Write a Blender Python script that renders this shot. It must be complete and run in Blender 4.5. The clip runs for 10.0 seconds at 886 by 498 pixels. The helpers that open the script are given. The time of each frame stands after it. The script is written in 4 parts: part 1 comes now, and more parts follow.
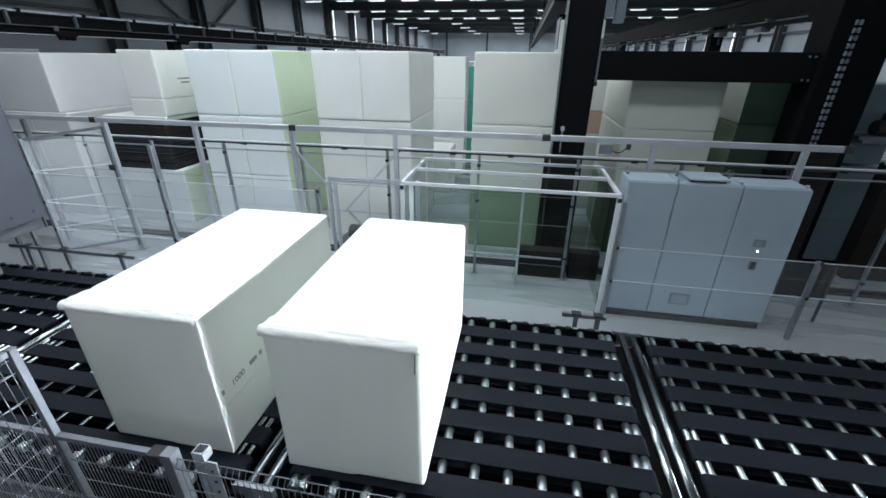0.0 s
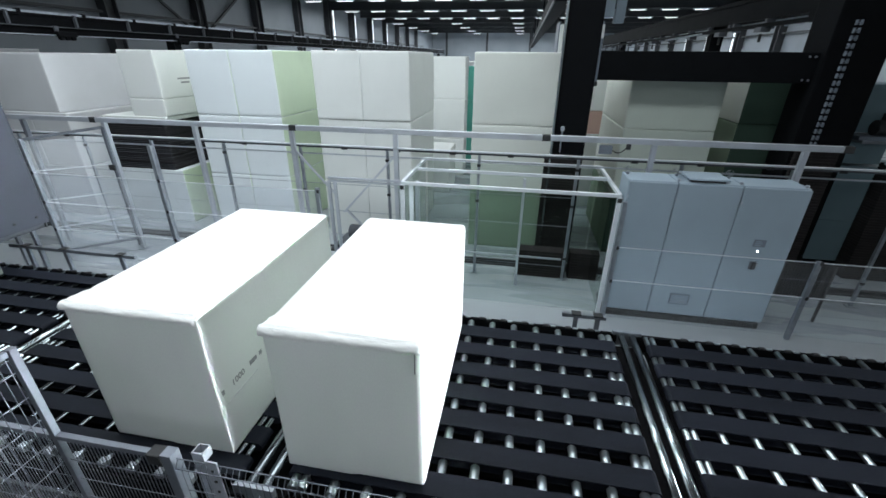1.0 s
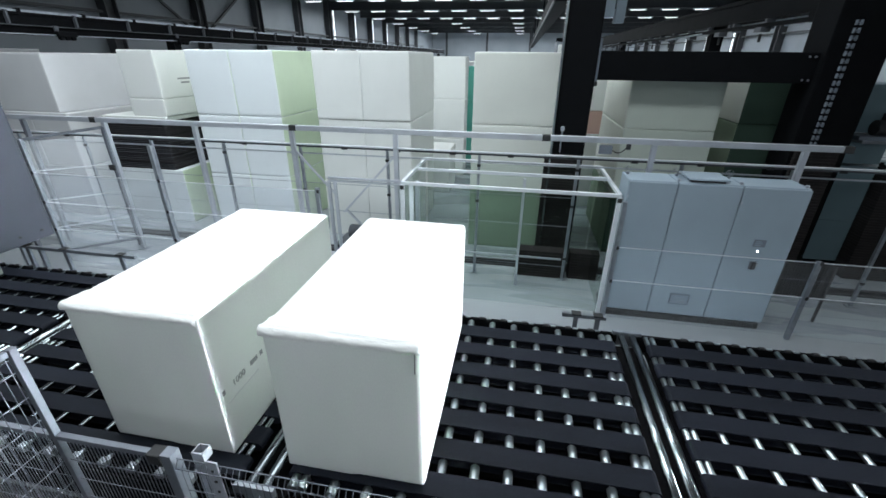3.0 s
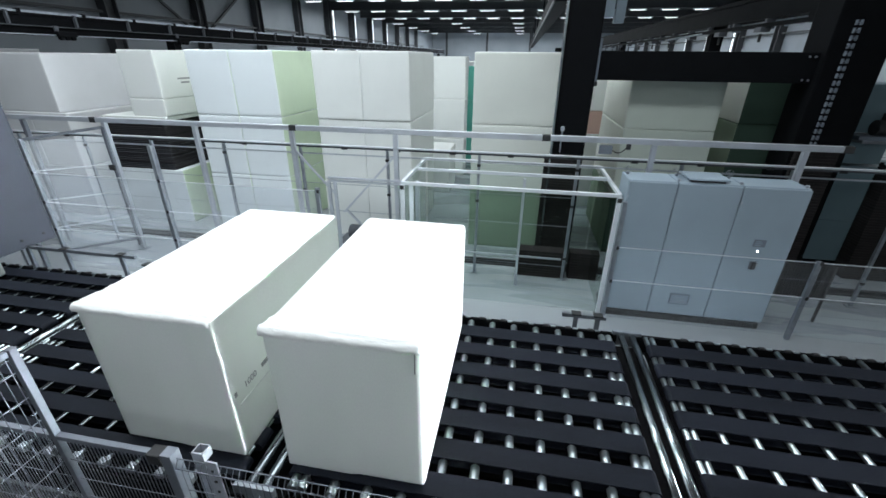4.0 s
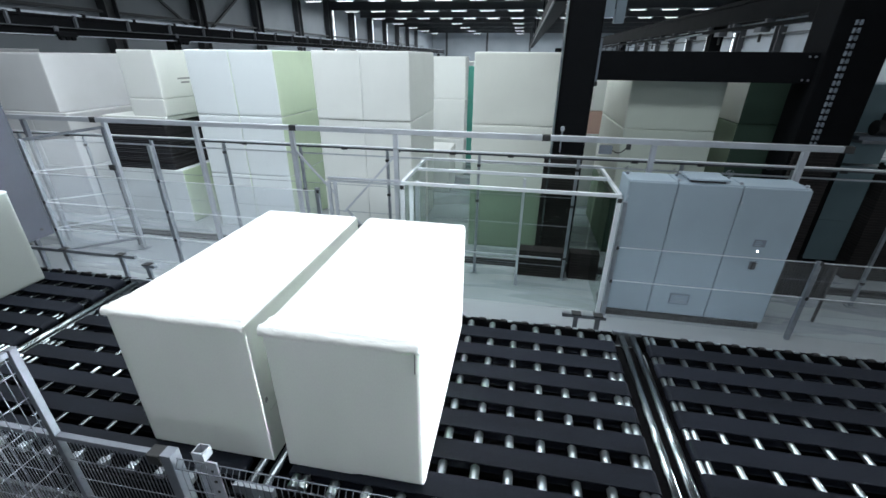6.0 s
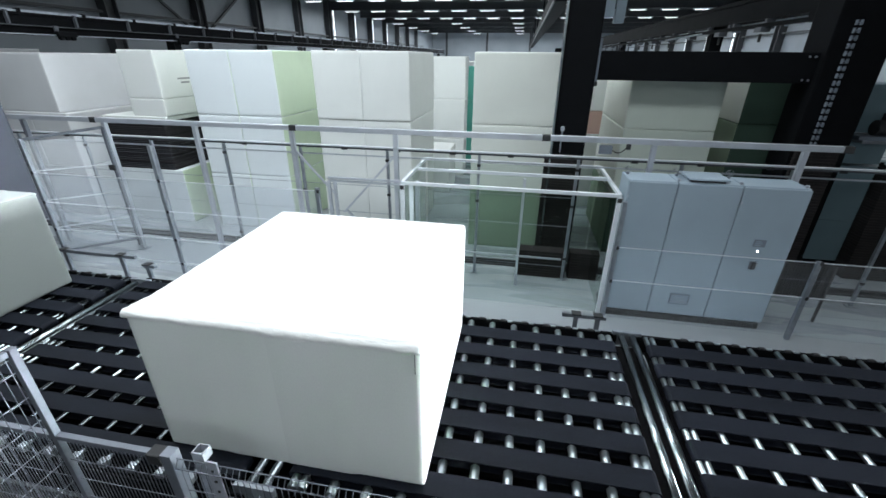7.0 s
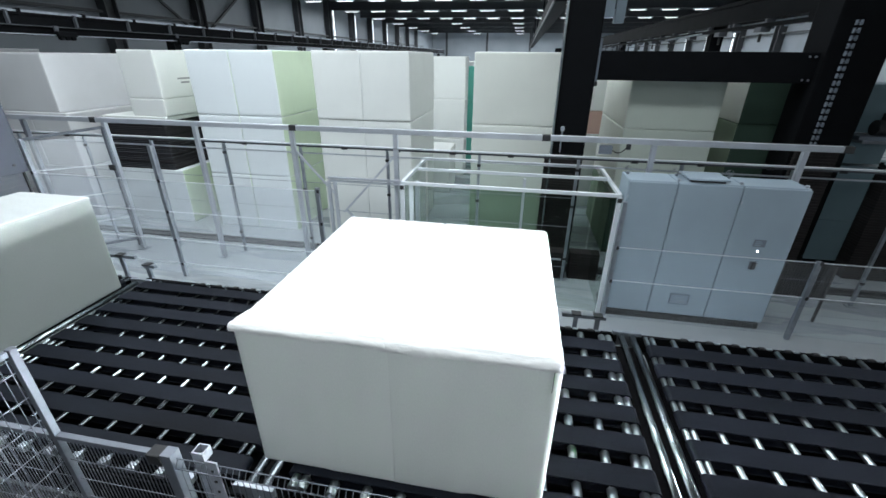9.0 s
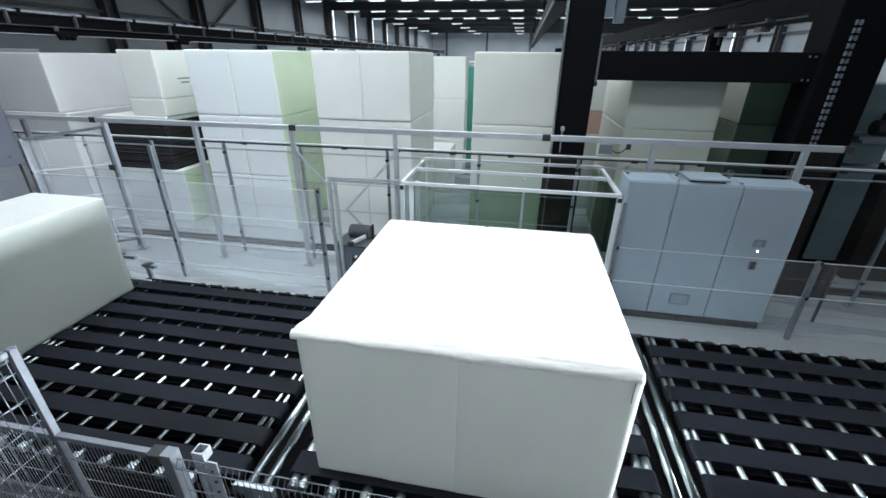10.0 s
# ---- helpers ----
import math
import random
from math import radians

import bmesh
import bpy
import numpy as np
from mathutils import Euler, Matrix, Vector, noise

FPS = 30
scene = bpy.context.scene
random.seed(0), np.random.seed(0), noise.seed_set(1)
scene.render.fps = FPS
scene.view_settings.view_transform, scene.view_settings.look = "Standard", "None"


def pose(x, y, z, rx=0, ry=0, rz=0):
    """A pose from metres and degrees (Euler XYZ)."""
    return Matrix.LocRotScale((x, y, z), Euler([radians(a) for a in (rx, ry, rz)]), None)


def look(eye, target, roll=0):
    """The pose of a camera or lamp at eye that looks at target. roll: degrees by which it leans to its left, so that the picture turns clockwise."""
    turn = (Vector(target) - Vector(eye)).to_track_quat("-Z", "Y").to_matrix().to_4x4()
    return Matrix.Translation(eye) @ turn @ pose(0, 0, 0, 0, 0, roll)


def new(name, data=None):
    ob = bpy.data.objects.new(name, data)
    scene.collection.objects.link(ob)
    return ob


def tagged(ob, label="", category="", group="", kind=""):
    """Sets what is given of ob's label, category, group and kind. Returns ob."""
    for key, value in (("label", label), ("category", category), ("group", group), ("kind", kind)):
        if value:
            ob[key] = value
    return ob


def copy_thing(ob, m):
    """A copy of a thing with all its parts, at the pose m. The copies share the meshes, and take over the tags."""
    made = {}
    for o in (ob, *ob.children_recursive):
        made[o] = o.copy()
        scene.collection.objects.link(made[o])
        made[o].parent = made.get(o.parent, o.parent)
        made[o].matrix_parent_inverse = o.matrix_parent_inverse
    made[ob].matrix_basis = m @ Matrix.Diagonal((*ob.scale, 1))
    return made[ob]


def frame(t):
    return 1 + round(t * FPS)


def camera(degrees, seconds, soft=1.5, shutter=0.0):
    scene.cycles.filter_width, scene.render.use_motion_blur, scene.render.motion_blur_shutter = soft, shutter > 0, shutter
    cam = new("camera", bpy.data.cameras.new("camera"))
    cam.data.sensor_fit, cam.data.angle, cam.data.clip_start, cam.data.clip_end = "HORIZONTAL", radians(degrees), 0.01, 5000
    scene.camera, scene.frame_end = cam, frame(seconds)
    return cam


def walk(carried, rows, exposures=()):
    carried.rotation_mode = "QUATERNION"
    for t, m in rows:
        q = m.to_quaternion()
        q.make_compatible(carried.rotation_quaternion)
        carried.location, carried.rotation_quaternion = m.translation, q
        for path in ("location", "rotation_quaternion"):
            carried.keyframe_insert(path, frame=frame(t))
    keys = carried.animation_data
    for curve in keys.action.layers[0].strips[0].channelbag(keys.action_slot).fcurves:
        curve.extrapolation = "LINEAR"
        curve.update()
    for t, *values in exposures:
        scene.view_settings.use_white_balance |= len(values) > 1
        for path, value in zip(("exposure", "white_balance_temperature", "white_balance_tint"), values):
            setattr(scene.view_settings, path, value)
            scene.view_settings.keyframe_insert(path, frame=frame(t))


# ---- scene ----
HALL_W, HALL_E, HALL_S, HALL_N, HALL_H = -20.5, 16.3, -16.0, 88.0, 8.3
ZC = 0.475                                  # top of the conveyor belts
EYE = (-1.464, -5.740, 3.570)
cam = camera(94.05, 10.0, soft=1.6)
right = Vector((0.98421561, 0.17672059, 0.00945825))
up = Vector((-0.0830999, 0.41430289, 0.90633742))
back = Vector((0.1562499, -0.89281742, 0.42244883))
VIEW = Matrix.Translation(EYE) @ Matrix((right, up, back)).transposed().to_4x4()
walk(cam, [(0.0, VIEW), (10.0, VIEW)], exposures=[(0.0, -0.20), (2.0, -0.11), (4.0, -0.03), (5.5, 0.0), (7.5, 0.0), (10.0, 0.02)])

# ---- light ----
world = bpy.data.worlds.new("hall_air")
world.use_nodes = True
world.node_tree.nodes["Background"].inputs[0].default_value = (0.45, 0.75, 0.92, 1)
world.node_tree.nodes["Background"].inputs[1].default_value = 0.018
scene.world = world


def strip_light(x, y, z, sx, sy, watts, colour=(0.868, 0.945, 1.0)):
    """The light of a stretch of ceiling lamps, just under them."""
    data = bpy.data.lights.new("ceiling_light", "AREA")
    data.shape, data.size, data.size_y, data.energy, data.color = "RECTANGLE", sx, sy, watts, colour
    ob = new("ceiling_light", data)
    ob.matrix_world = pose(x, y, z)
    return ob


LAMP_Z = 7.4
for lx, e in ((-12.5, 35), (-7.8, 150), (-3.75, 310), (4.0, 15)):
    strip_light(lx, -3.0, LAMP_Z - 0.1, 5.2, 1.6, e)
    strip_light(lx, 5.2, LAMP_Z - 0.1, 5.2, 1.6, e * 0.5 + 40)
# extra row between the others, added out of view to brighten the storage stacks
for lx, e in ((-12.0, 100), (-6.5, 215), (-2.0, 115), (1.4, 85)):
    strip_light(lx, 1.1, LAMP_Z - 0.1, 4.5, 1.2, e)
for ly, e in ((13.4, 800), (21.6, 1300), (29.8, 1900), (38.0, 3700), (54.4, 4200), (70.8, 4200), (79.0, 4200)):
    strip_light(2.5 if ly < 25 else -3.0, ly, LAMP_Z - 0.1, 22.0 if ly < 25 else 30.0, 0.3, e)


strip_light(-1.4, -11.2, LAMP_Z - 0.1, 8.5, 4.0, 365)

# low light from the east for the blocks' sides; its wide window in the east wall is added, out of view
east_light = bpy.data.lights.new("window_daylight", "AREA")
east_light.shape, east_light.size, east_light.size_y, east_light.energy, east_light.color = "RECTANGLE", 2.4, 5.0, 260, (0.868, 0.945, 1.0)
east_light.spread = math.radians(21)          # beam narrowed to keep off the back row
new("window_daylight", east_light).matrix_world = look((HALL_E - 0.12, -3.4, 2.2), (0, -3.4, 2.2), 90)


# ---- materials ----
def material(name, colour, rough=0.5, metal=0.0, var=0.15, scale=4.0, fine=60.0, bump=0.02, transmission=0.0, coat=0.0, sss=0.0, stretch=(1, 1, 1), spec=0.5):
    m = bpy.data.materials.new(name)
    m.use_nodes = True
    nt = m.node_tree
    n, l = nt.nodes, nt.links
    b = n["Principled BSDF"]
    tc = n.new("ShaderNodeTexCoord")
    mp = n.new("ShaderNodeMapping")
    mp.inputs["Scale"].default_value = stretch
    l.new(tc.outputs["Object"], mp.inputs[0])
    big, small = n.new("ShaderNodeTexNoise"), n.new("ShaderNodeTexNoise")
    big.inputs["Scale"].default_value, small.inputs["Scale"].default_value = scale, fine
    big.inputs["Detail"].default_value, small.inputs["Detail"].default_value = 6, 3
    l.new(mp.outputs[0], big.inputs[0]), l.new(mp.outputs[0], small.inputs[0])
    info = n.new("ShaderNodeObjectInfo")
    add = n.new("ShaderNodeMath"); add.operation = "ADD"
    l.new(big.outputs[0], add.inputs[0])
    ms = n.new("ShaderNodeMath"); ms.operation = "MULTIPLY_ADD"
    l.new(small.outputs[0], ms.inputs[0]); ms.inputs[1].default_value = 0.5
    mo = n.new("ShaderNodeMath"); mo.operation = "MULTIPLY"
    l.new(info.outputs["Random"], mo.inputs[0]); mo.inputs[1].default_value = 0.3
    l.new(mo.outputs[0], ms.inputs[2])
    l.new(ms.outputs[0], add.inputs[1])
    ramp = n.new("ShaderNodeValToRGB")
    ramp.color_ramp.elements[0].position, ramp.color_ramp.elements[1].position = 0.55, 1.0
    lo, hi = [max(0.0, c * (1 - var)) for c in colour], [min(1.0, c * (1 + var)) for c in colour]
    ramp.color_ramp.elements[0].color, ramp.color_ramp.elements[1].color = (*lo, 1), (*hi, 1)
    l.new(add.outputs[0], ramp.inputs[0])
    l.new(ramp.outputs[0], b.inputs["Base Color"])
    rr = n.new("ShaderNodeMapRange")
    rr.inputs["To Min"].default_value, rr.inputs["To Max"].default_value = max(0.02, rough - 0.08), min(1, rough + 0.08)
    l.new(big.outputs[0], rr.inputs[0]), l.new(rr.outputs[0], b.inputs["Roughness"])
    b.inputs["Metallic"].default_value = metal
    b.inputs["Specular IOR Level"].default_value = spec
    b.inputs["Transmission Weight"].default_value = transmission
    b.inputs["Coat Weight"].default_value = coat
    if sss:
        b.inputs["Subsurface Weight"].default_value = sss
        b.inputs["Subsurface Radius"].default_value = (0.05, 0.06, 0.05)
        b.inputs["Subsurface Scale"].default_value = 1.0
    if bump:
        bp = n.new("ShaderNodeBump")
        bp.inputs["Strength"].default_value, bp.inputs["Distance"].default_value = 0.5, bump
        l.new(add.outputs[0], bp.inputs["Height"]), l.new(bp.outputs[0], b.inputs["Normal"])
    return m


def glow(name, colour, strength):
    m = bpy.data.materials.new(name)
    m.use_nodes = True
    b = m.node_tree.nodes["Principled BSDF"]
    b.inputs["Base Color"].default_value = (*colour, 1)
    b.inputs["Emission Color"].default_value = (*colour, 1)
    b.inputs["Emission Strength"].default_value = strength
    return m


FOAM = material("white_foam", (0.79, 0.825, 0.785), 0.9, var=0.055, scale=0.9, fine=70, bump=0.0015, spec=0.1, sss=0.35, stretch=(1.6, 1, 0.6))
FOAM_GREY = material("pale_grey_foam", (0.71, 0.73, 0.71), 0.9, var=0.04, scale=1.5, fine=90, bump=0.004, spec=0.1)
# front tone of the green blocks, bluish white light mixed into the colour
FOAM_BLUE_LIT = material("bluish_lit_foam", (0.735, 0.785, 0.805), 0.9, var=0.03, scale=1.5, fine=90, bump=0.004, spec=0.1)
FOAM_GREEN = material("pale_green_foam", (0.59, 0.69, 0.53), 0.9, var=0.05, scale=1.5, fine=90, bump=0.004, spec=0.1)
FOAM_TEAL = material("teal_foam", (0.10, 0.36, 0.29), 0.9, var=0.08, scale=1.5, fine=90, bump=0.004, spec=0.1)
# green foam darkened for fronts that lie in shade
FOAM_SHADED_GREEN = material("shaded_green_foam", (0.045, 0.075, 0.058), 0.9, var=0.1, scale=1.5, fine=90, bump=0.004, spec=0.1)
FOAM_BLACK = material("black_foam", (0.025, 0.024, 0.026), 0.9, var=0.5, scale=3, fine=30, bump=0.02, spec=0.1, stretch=(0.2, 0.2, 12))
# darker copies of foam and skin: the dimmer light on block_c as colour
FOAM_SHADED = material("shaded_white_foam", (0.37, 0.40, 0.38), 0.9, var=0.05, scale=0.9, fine=70, bump=0.004, spec=0.1, sss=0.3)
SKIN_SHADED = material("shaded_foam_skin", (0.56, 0.585, 0.58), 0.75, var=0.03, scale=3, fine=25, bump=0.012, spec=0.2)
# greyer foam for the west stacks, with the weaker light there in its colour
FOAM_DIMMED = material("dimmed_grey_foam", (0.57, 0.58, 0.59), 0.9, var=0.05, scale=1.2, fine=90, bump=0.004, spec=0.1)
FOAM_SAGE = material("sage_white_foam", (0.66, 0.68, 0.635), 0.9, var=0.05, scale=1.2, fine=90, bump=0.004, spec=0.1)
FOAM_MIST = material("misty_green_foam", (0.59, 0.645, 0.58), 0.9, var=0.06, scale=1.2, fine=90, bump=0.004, spec=0.1)
FOAM_MOSS = material("moss_green_foam", (0.26, 0.33, 0.25), 0.9, var=0.08, scale=1.5, fine=90, bump=0.004, spec=0.1)
# foam darkened by hand: the shade inside a crease, as a colour
CREASE_SHADE = material("crease_shade", (0.10, 0.11, 0.11), 0.9, var=0.1, bump=0)
FOAM_PINK = material("pink_foam", (0.62, 0.42, 0.36), 0.9, var=0.05, scale=1.5, fine=90, bump=0.004, spec=0.1)
SKIN = material("foam_skin", (0.86, 0.87, 0.85), 0.75, var=0.02, scale=3, fine=25, bump=0.012, spec=0.2, stretch=(1, 5, 1))
BELT = material("black_belt_rubber", (0.0095, 0.0115, 0.017), 0.6, var=0.4, scale=1.6, fine=140, bump=0.003, stretch=(0.4, 2, 1), spec=0.11)
STEEL = material("bright_roller_steel", (0.42, 0.465, 0.485), 0.22, 1.0, var=0.12, scale=6, fine=50, bump=0.001, stretch=(6, 0.4, 6))
# steel toned lighter in place of bright reflections on middle and east rollers
LIGHTER_STEEL = material("lighter_steel", (0.54, 0.60, 0.62), 0.34, 1.0, var=0.15, scale=6, fine=50, bump=0.001, stretch=(6, 0.4, 6))
ZINC = material("galvanised_steel", (0.34, 0.37, 0.41), 0.42, 0.9, var=0.2, scale=9, fine=70, bump=0.002)
# steel darkened in colour to offset the added east light on fences and posts
FENCE = material("darkened_fence_steel", (0.17, 0.185, 0.215), 0.5, 0.6, var=0.2, scale=8, fine=70, bump=0.002)
ALU = material("anodised_aluminium", (0.50, 0.53, 0.58), 0.42, 0.55, var=0.1, scale=5, fine=80, bump=0.001)
BLACK = material("black_painted_steel", (0.0045, 0.005, 0.006), 0.75, var=0.3, scale=3, fine=40, bump=0.002, spec=0.06)
RUBBER = material("black_plastic", (0.018, 0.019, 0.021), 0.6, var=0.2, scale=10, fine=90, bump=0.002)
CABINET = material("light_grey_cabinet_paint", (0.275, 0.34, 0.395), 0.5, var=0.05, scale=2, fine=200, bump=0.0008, spec=0.3)
MACHINE = material("grey_machine_paint", (0.15, 0.175, 0.21), 0.5, var=0.08, scale=2, fine=150, bump=0.001, spec=0.3)
BELLOWS = material("black_brown_bellows_fabric", (0.017, 0.015, 0.015), 0.75, var=0.4, scale=4, fine=60, bump=0.002, spec=0.25)
LILAC = material("lilac_grey_gate_paint", (0.055, 0.061, 0.078), 0.5, var=0.1, scale=2, fine=150, bump=0.001, spec=0.25)
DARK_PAINT = material("dark_grey_machine_paint", (0.075, 0.082, 0.095), 0.5, var=0.1, scale=2, fine=150, bump=0.001, spec=0.3)
TEAL_PAINT = material("blue_grey_machine_paint", (0.16, 0.235, 0.265), 0.5, var=0.08, scale=2, fine=150, bump=0.001, spec=0.3)
# near-black: holds the shade below belts and rollers; also fills the floor track
NEAR_BLACK = material("near_black_fill", (0.004, 0.004, 0.005), 0.7, var=0.4, scale=5, fine=50, bump=0.002, spec=0.15)
# streaked tone: stains, plus the floor's banded reflections put into the colour
CONCRETE = material("polished_concrete", (0.22, 0.24, 0.255), 0.28, var=0.5, scale=0.9, fine=9, bump=0.002, stretch=(0.25, 1.8, 1), spec=0.45)
PANEL = material("wall_sheet_metal", (0.20, 0.222, 0.245), 0.55, var=0.14, scale=0.4, fine=20, bump=0.002)
ROOF = material("dark_roof_deck", (0.03, 0.034, 0.038), 0.8, var=0.2, scale=0.6, fine=12, bump=0.004)
PANE = bpy.data.materials.new("tinted_clear_panel")
PANE.use_nodes = True
_b = PANE.node_tree.nodes["Principled BSDF"]
_b.inputs["Base Color"].default_value = (0.76, 0.82, 0.80, 1)
_b.inputs["Roughness"].default_value = 0.02
_b.inputs["Transmission Weight"].default_value = 1.0
_b.inputs["IOR"].default_value = 1.12
# partly white instead of fully clear: milky reflection and haze as surface colour
CLEAR = PANE.copy()
CLEAR.name = "clear_panel"
CLEAR.node_tree.nodes["Principled BSDF"].inputs["Base Color"].default_value = (0.90, 0.93, 0.96, 1)
CLEAR.node_tree.nodes["Principled BSDF"].inputs["Transmission Weight"].default_value = 0.90
THIN_CLEAR = PANE.copy()
THIN_CLEAR.name = "thin_clear_panel"
THIN_CLEAR.node_tree.nodes["Principled BSDF"].inputs["Base Color"].default_value = (0.92, 0.95, 0.97, 1)
THIN_CLEAR.node_tree.nodes["Principled BSDF"].inputs["Transmission Weight"].default_value = 0.975
GIRDER = material("dark_girder_paint", (0.035, 0.038, 0.042), 0.6, var=0.2, scale=1, fine=20, bump=0.002)
WHITE_PROFILE = material("pale_aluminium_profile", (0.72, 0.76, 0.80), 0.4, 0.3, var=0.05, scale=5, fine=80, bump=0.001)
INK = material("grey_ink", (0.27, 0.28, 0.28), 0.8, var=0.3, scale=30, fine=200, bump=0)
LAMP = glow("lamp_diffuser", (0.92, 0.97, 1.0), 2.4)
SKYLIGHT = glow("translucent_strip", (0.90, 0.96, 1.0), 1.6)
LED = glow("white_indicator", (1.0, 1.0, 1.0), 4.0)


# ---- mesh helpers ----
def add_box(bm, x0, y0, z0, x1, y1, z1, bevel=0.0):
    made = bmesh.ops.create_cube(bm, size=1.0, matrix=Matrix.LocRotScale(((x0 + x1) / 2, (y0 + y1) / 2, (z0 + z1) / 2), None, (x1 - x0, y1 - y0, z1 - z0)))
    if bevel:
        vs = set(made["verts"])
        bmesh.ops.bevel(bm, geom=[e for e in bm.edges if e.verts[0] in vs], offset=bevel, segments=2, affect="EDGES", profile=0.6)


def box(x0, y0, z0, x1, y1, z1, bevel=0.0):
    bm = bmesh.new()
    add_box(bm, x0, y0, z0, x1, y1, z1, bevel)
    return bm


def add_rod(bm, a, b, r, n=8):
    a, b = Vector(a), Vector(b)
    m = Matrix.Translation((a + b) / 2) @ (b - a).to_track_quat("Z", "Y").to_matrix().to_4x4()
    bmesh.ops.create_cone(bm, cap_ends=True, segments=n, radius1=r, radius2=r, depth=(b - a).length, matrix=m)


def rod(a, b, r, n=8):
    bm = bmesh.new()
    add_rod(bm, a, b, r, n)
    return bm


def add_bar(bm, a, b, w, h):
    """A square bar from a to b."""
    a, b = Vector(a), Vector(b)
    m = Matrix.Translation((a + b) / 2) @ (b - a).to_track_quat("Z", "Y").to_matrix().to_4x4() @ Matrix.Diagonal((w, h, (b - a).length, 1))
    bmesh.ops.create_cube(bm, size=1.0, matrix=m)


def bar(a, b, w, h=None):
    bm = bmesh.new()
    add_bar(bm, a, b, w, h or w)
    return bm


def mesh_of(bm, name, mat, smooth=False):
    me = bpy.data.meshes.new(name)
    bm.to_mesh(me)
    bm.free()
    me.materials.append(mat)
    if smooth:
        me.shade_smooth()
        for f in me.polygons:          # flat end caps
            if len(f.vertices) > 4:
                f.use_smooth = False
    return me


def part(name, bm, mat, parent=None, label="", smooth=False):
    ob = new(name, mesh_of(bm, name, mat, smooth))
    ob.parent = parent
    return tagged(ob, label)


def thing(name, label, category, group="", at=(0, 0, 0)):
    ob = new(name)
    ob.empty_display_size = 0.1
    ob.location = at
    return tagged(ob, label, category, group)


def setting(name, bm, mat, label, category):
    return tagged(part(name, bm, mat), label, category, kind="structure")


# ---- the hall ----
setting("floor", box(HALL_W, HALL_S, -0.3, HALL_E, HALL_N, 0.0), CONCRETE, "pale grey polished concrete hall floor", "floor")
setting("ceiling", box(HALL_W, HALL_S, HALL_H, HALL_E, HALL_N, HALL_H + 0.3), ROOF, "dark steel roof deck of the hall", "ceiling")
wall_w = setting("wall_west", box(HALL_W - 0.3, HALL_S, -0.3, HALL_W, HALL_N, HALL_H), PANEL, "grey sheet metal hall wall", "wall")
bm = bmesh.new()
for a in ((HALL_S, -0.3, -7.5, HALL_H), (0.5, -0.3, HALL_N, HALL_H), (-7.5, -0.3, 0.5, 0.9), (-7.5, 3.5, 0.5, HALL_H)):
    add_box(bm, HALL_E, a[0], a[1], HALL_E + 0.3, a[2], a[3])
wall_e = setting("wall_east", bm, PANEL, "grey sheet metal hall wall with an added wide window", "wall")
# unseen window, added as the source of the low east light
bm = bmesh.new()
for a in ((-7.5, 0.9, 0.5, 1.0), (-7.5, 3.4, 0.5, 3.5), (-7.5, 1.0, -7.4, 3.4), (0.4, 1.0, 0.5, 3.4), (-3.55, 1.0, -3.45, 3.4)):
    add_box(bm, HALL_E + 0.08, a[0], a[1], HALL_E + 0.16, a[2], a[3])
win = setting("window_1", bm, ALU, "wide window added out of view in the east wall", "window")
for y in (-7.4, -3.45):
    part("pane", box(HALL_E + 0.11, y, 1.0, HALL_E + 0.13, y + 3.85, 3.4), SKYLIGHT, win)
wall_n = setting("wall_north", box(HALL_W, HALL_N, -0.3, HALL_E, HALL_N + 0.3, HALL_H), PANEL, "pale grey sheet metal end wall", "wall")
setting("wall_south", box(HALL_W, HALL_S - 0.3, -0.3, HALL_E, HALL_S, HALL_H), PANEL, "grey sheet metal end wall", "wall")


def wall_bays(x, side, first, step, count):
    """Dark columns, a pale light strip beside each and rails along a long wall. side: 1 if the hall lies to the east."""
    for i in range(count):
        y = first + i * step
        if side < 0 and -8.5 < y < 1.5:
            continue
        col = thing("wall_column", "dark painted steel I-column on the hall wall", "column", "wall columns", (x + side * 0.25, y, 0))
        bm = bmesh.new()
        add_box(bm, -0.22, -0.32, 0, 0.22, -0.28, HALL_H)
        add_box(bm, -0.22, 0.28, 0, 0.22, 0.32, HALL_H)
        add_box(bm, -0.02, -0.28, 0, 0.02, 0.28, HALL_H)
        part("column_section", bm, GIRDER, col)
        part("base_plate", box(-0.3, -0.4, 0, 0.3, 0.4, 0.03), GIRDER, col)
        for z in (2.2, 5.2):
            rail = bmesh.new()
            add_box(rail, -0.06, 0.35, z, 0.06, step - 0.35, z + 0.12)
            part("wall_girt", rail, GIRDER, col)
        if y < 33:
            continue
        win = thing("light_strip", "tall narrow translucent daylight strip in the wall", "window", "wall light strips", (x + side * 0.02, y + 1.75, 0))
        part("strip_pane", box(-0.01, -0.16, 3.0, 0.01, 0.16, 7.6), SKYLIGHT, win)
        fr = bmesh.new()
        add_box(fr, -0.03, -0.20, 2.92, 0.03, -0.16, 7.68), add_box(fr, -0.03, 0.16, 2.92, 0.03, 0.20, 7.68)
        part("strip_frame", fr, GIRDER, win)


wall_bays(HALL_W, 1, 36.6 - 5 * 5.95 - 5.95, 5.95, 13)
wall_bays(HALL_E, -1, 36.6 - 5 * 5.95 - 5.95, 5.95, 13)
for ya, yb in ((18.75, 12.8), (18.75, 24.7)):
    tagged(part("wall_brace", bar((HALL_W + 0.2, ya, 4.4), (HALL_W + 0.2, yb, 8.1), 0.12), GIRDER), "dark diagonal steel brace on the hall wall", "brace", "wall braces")
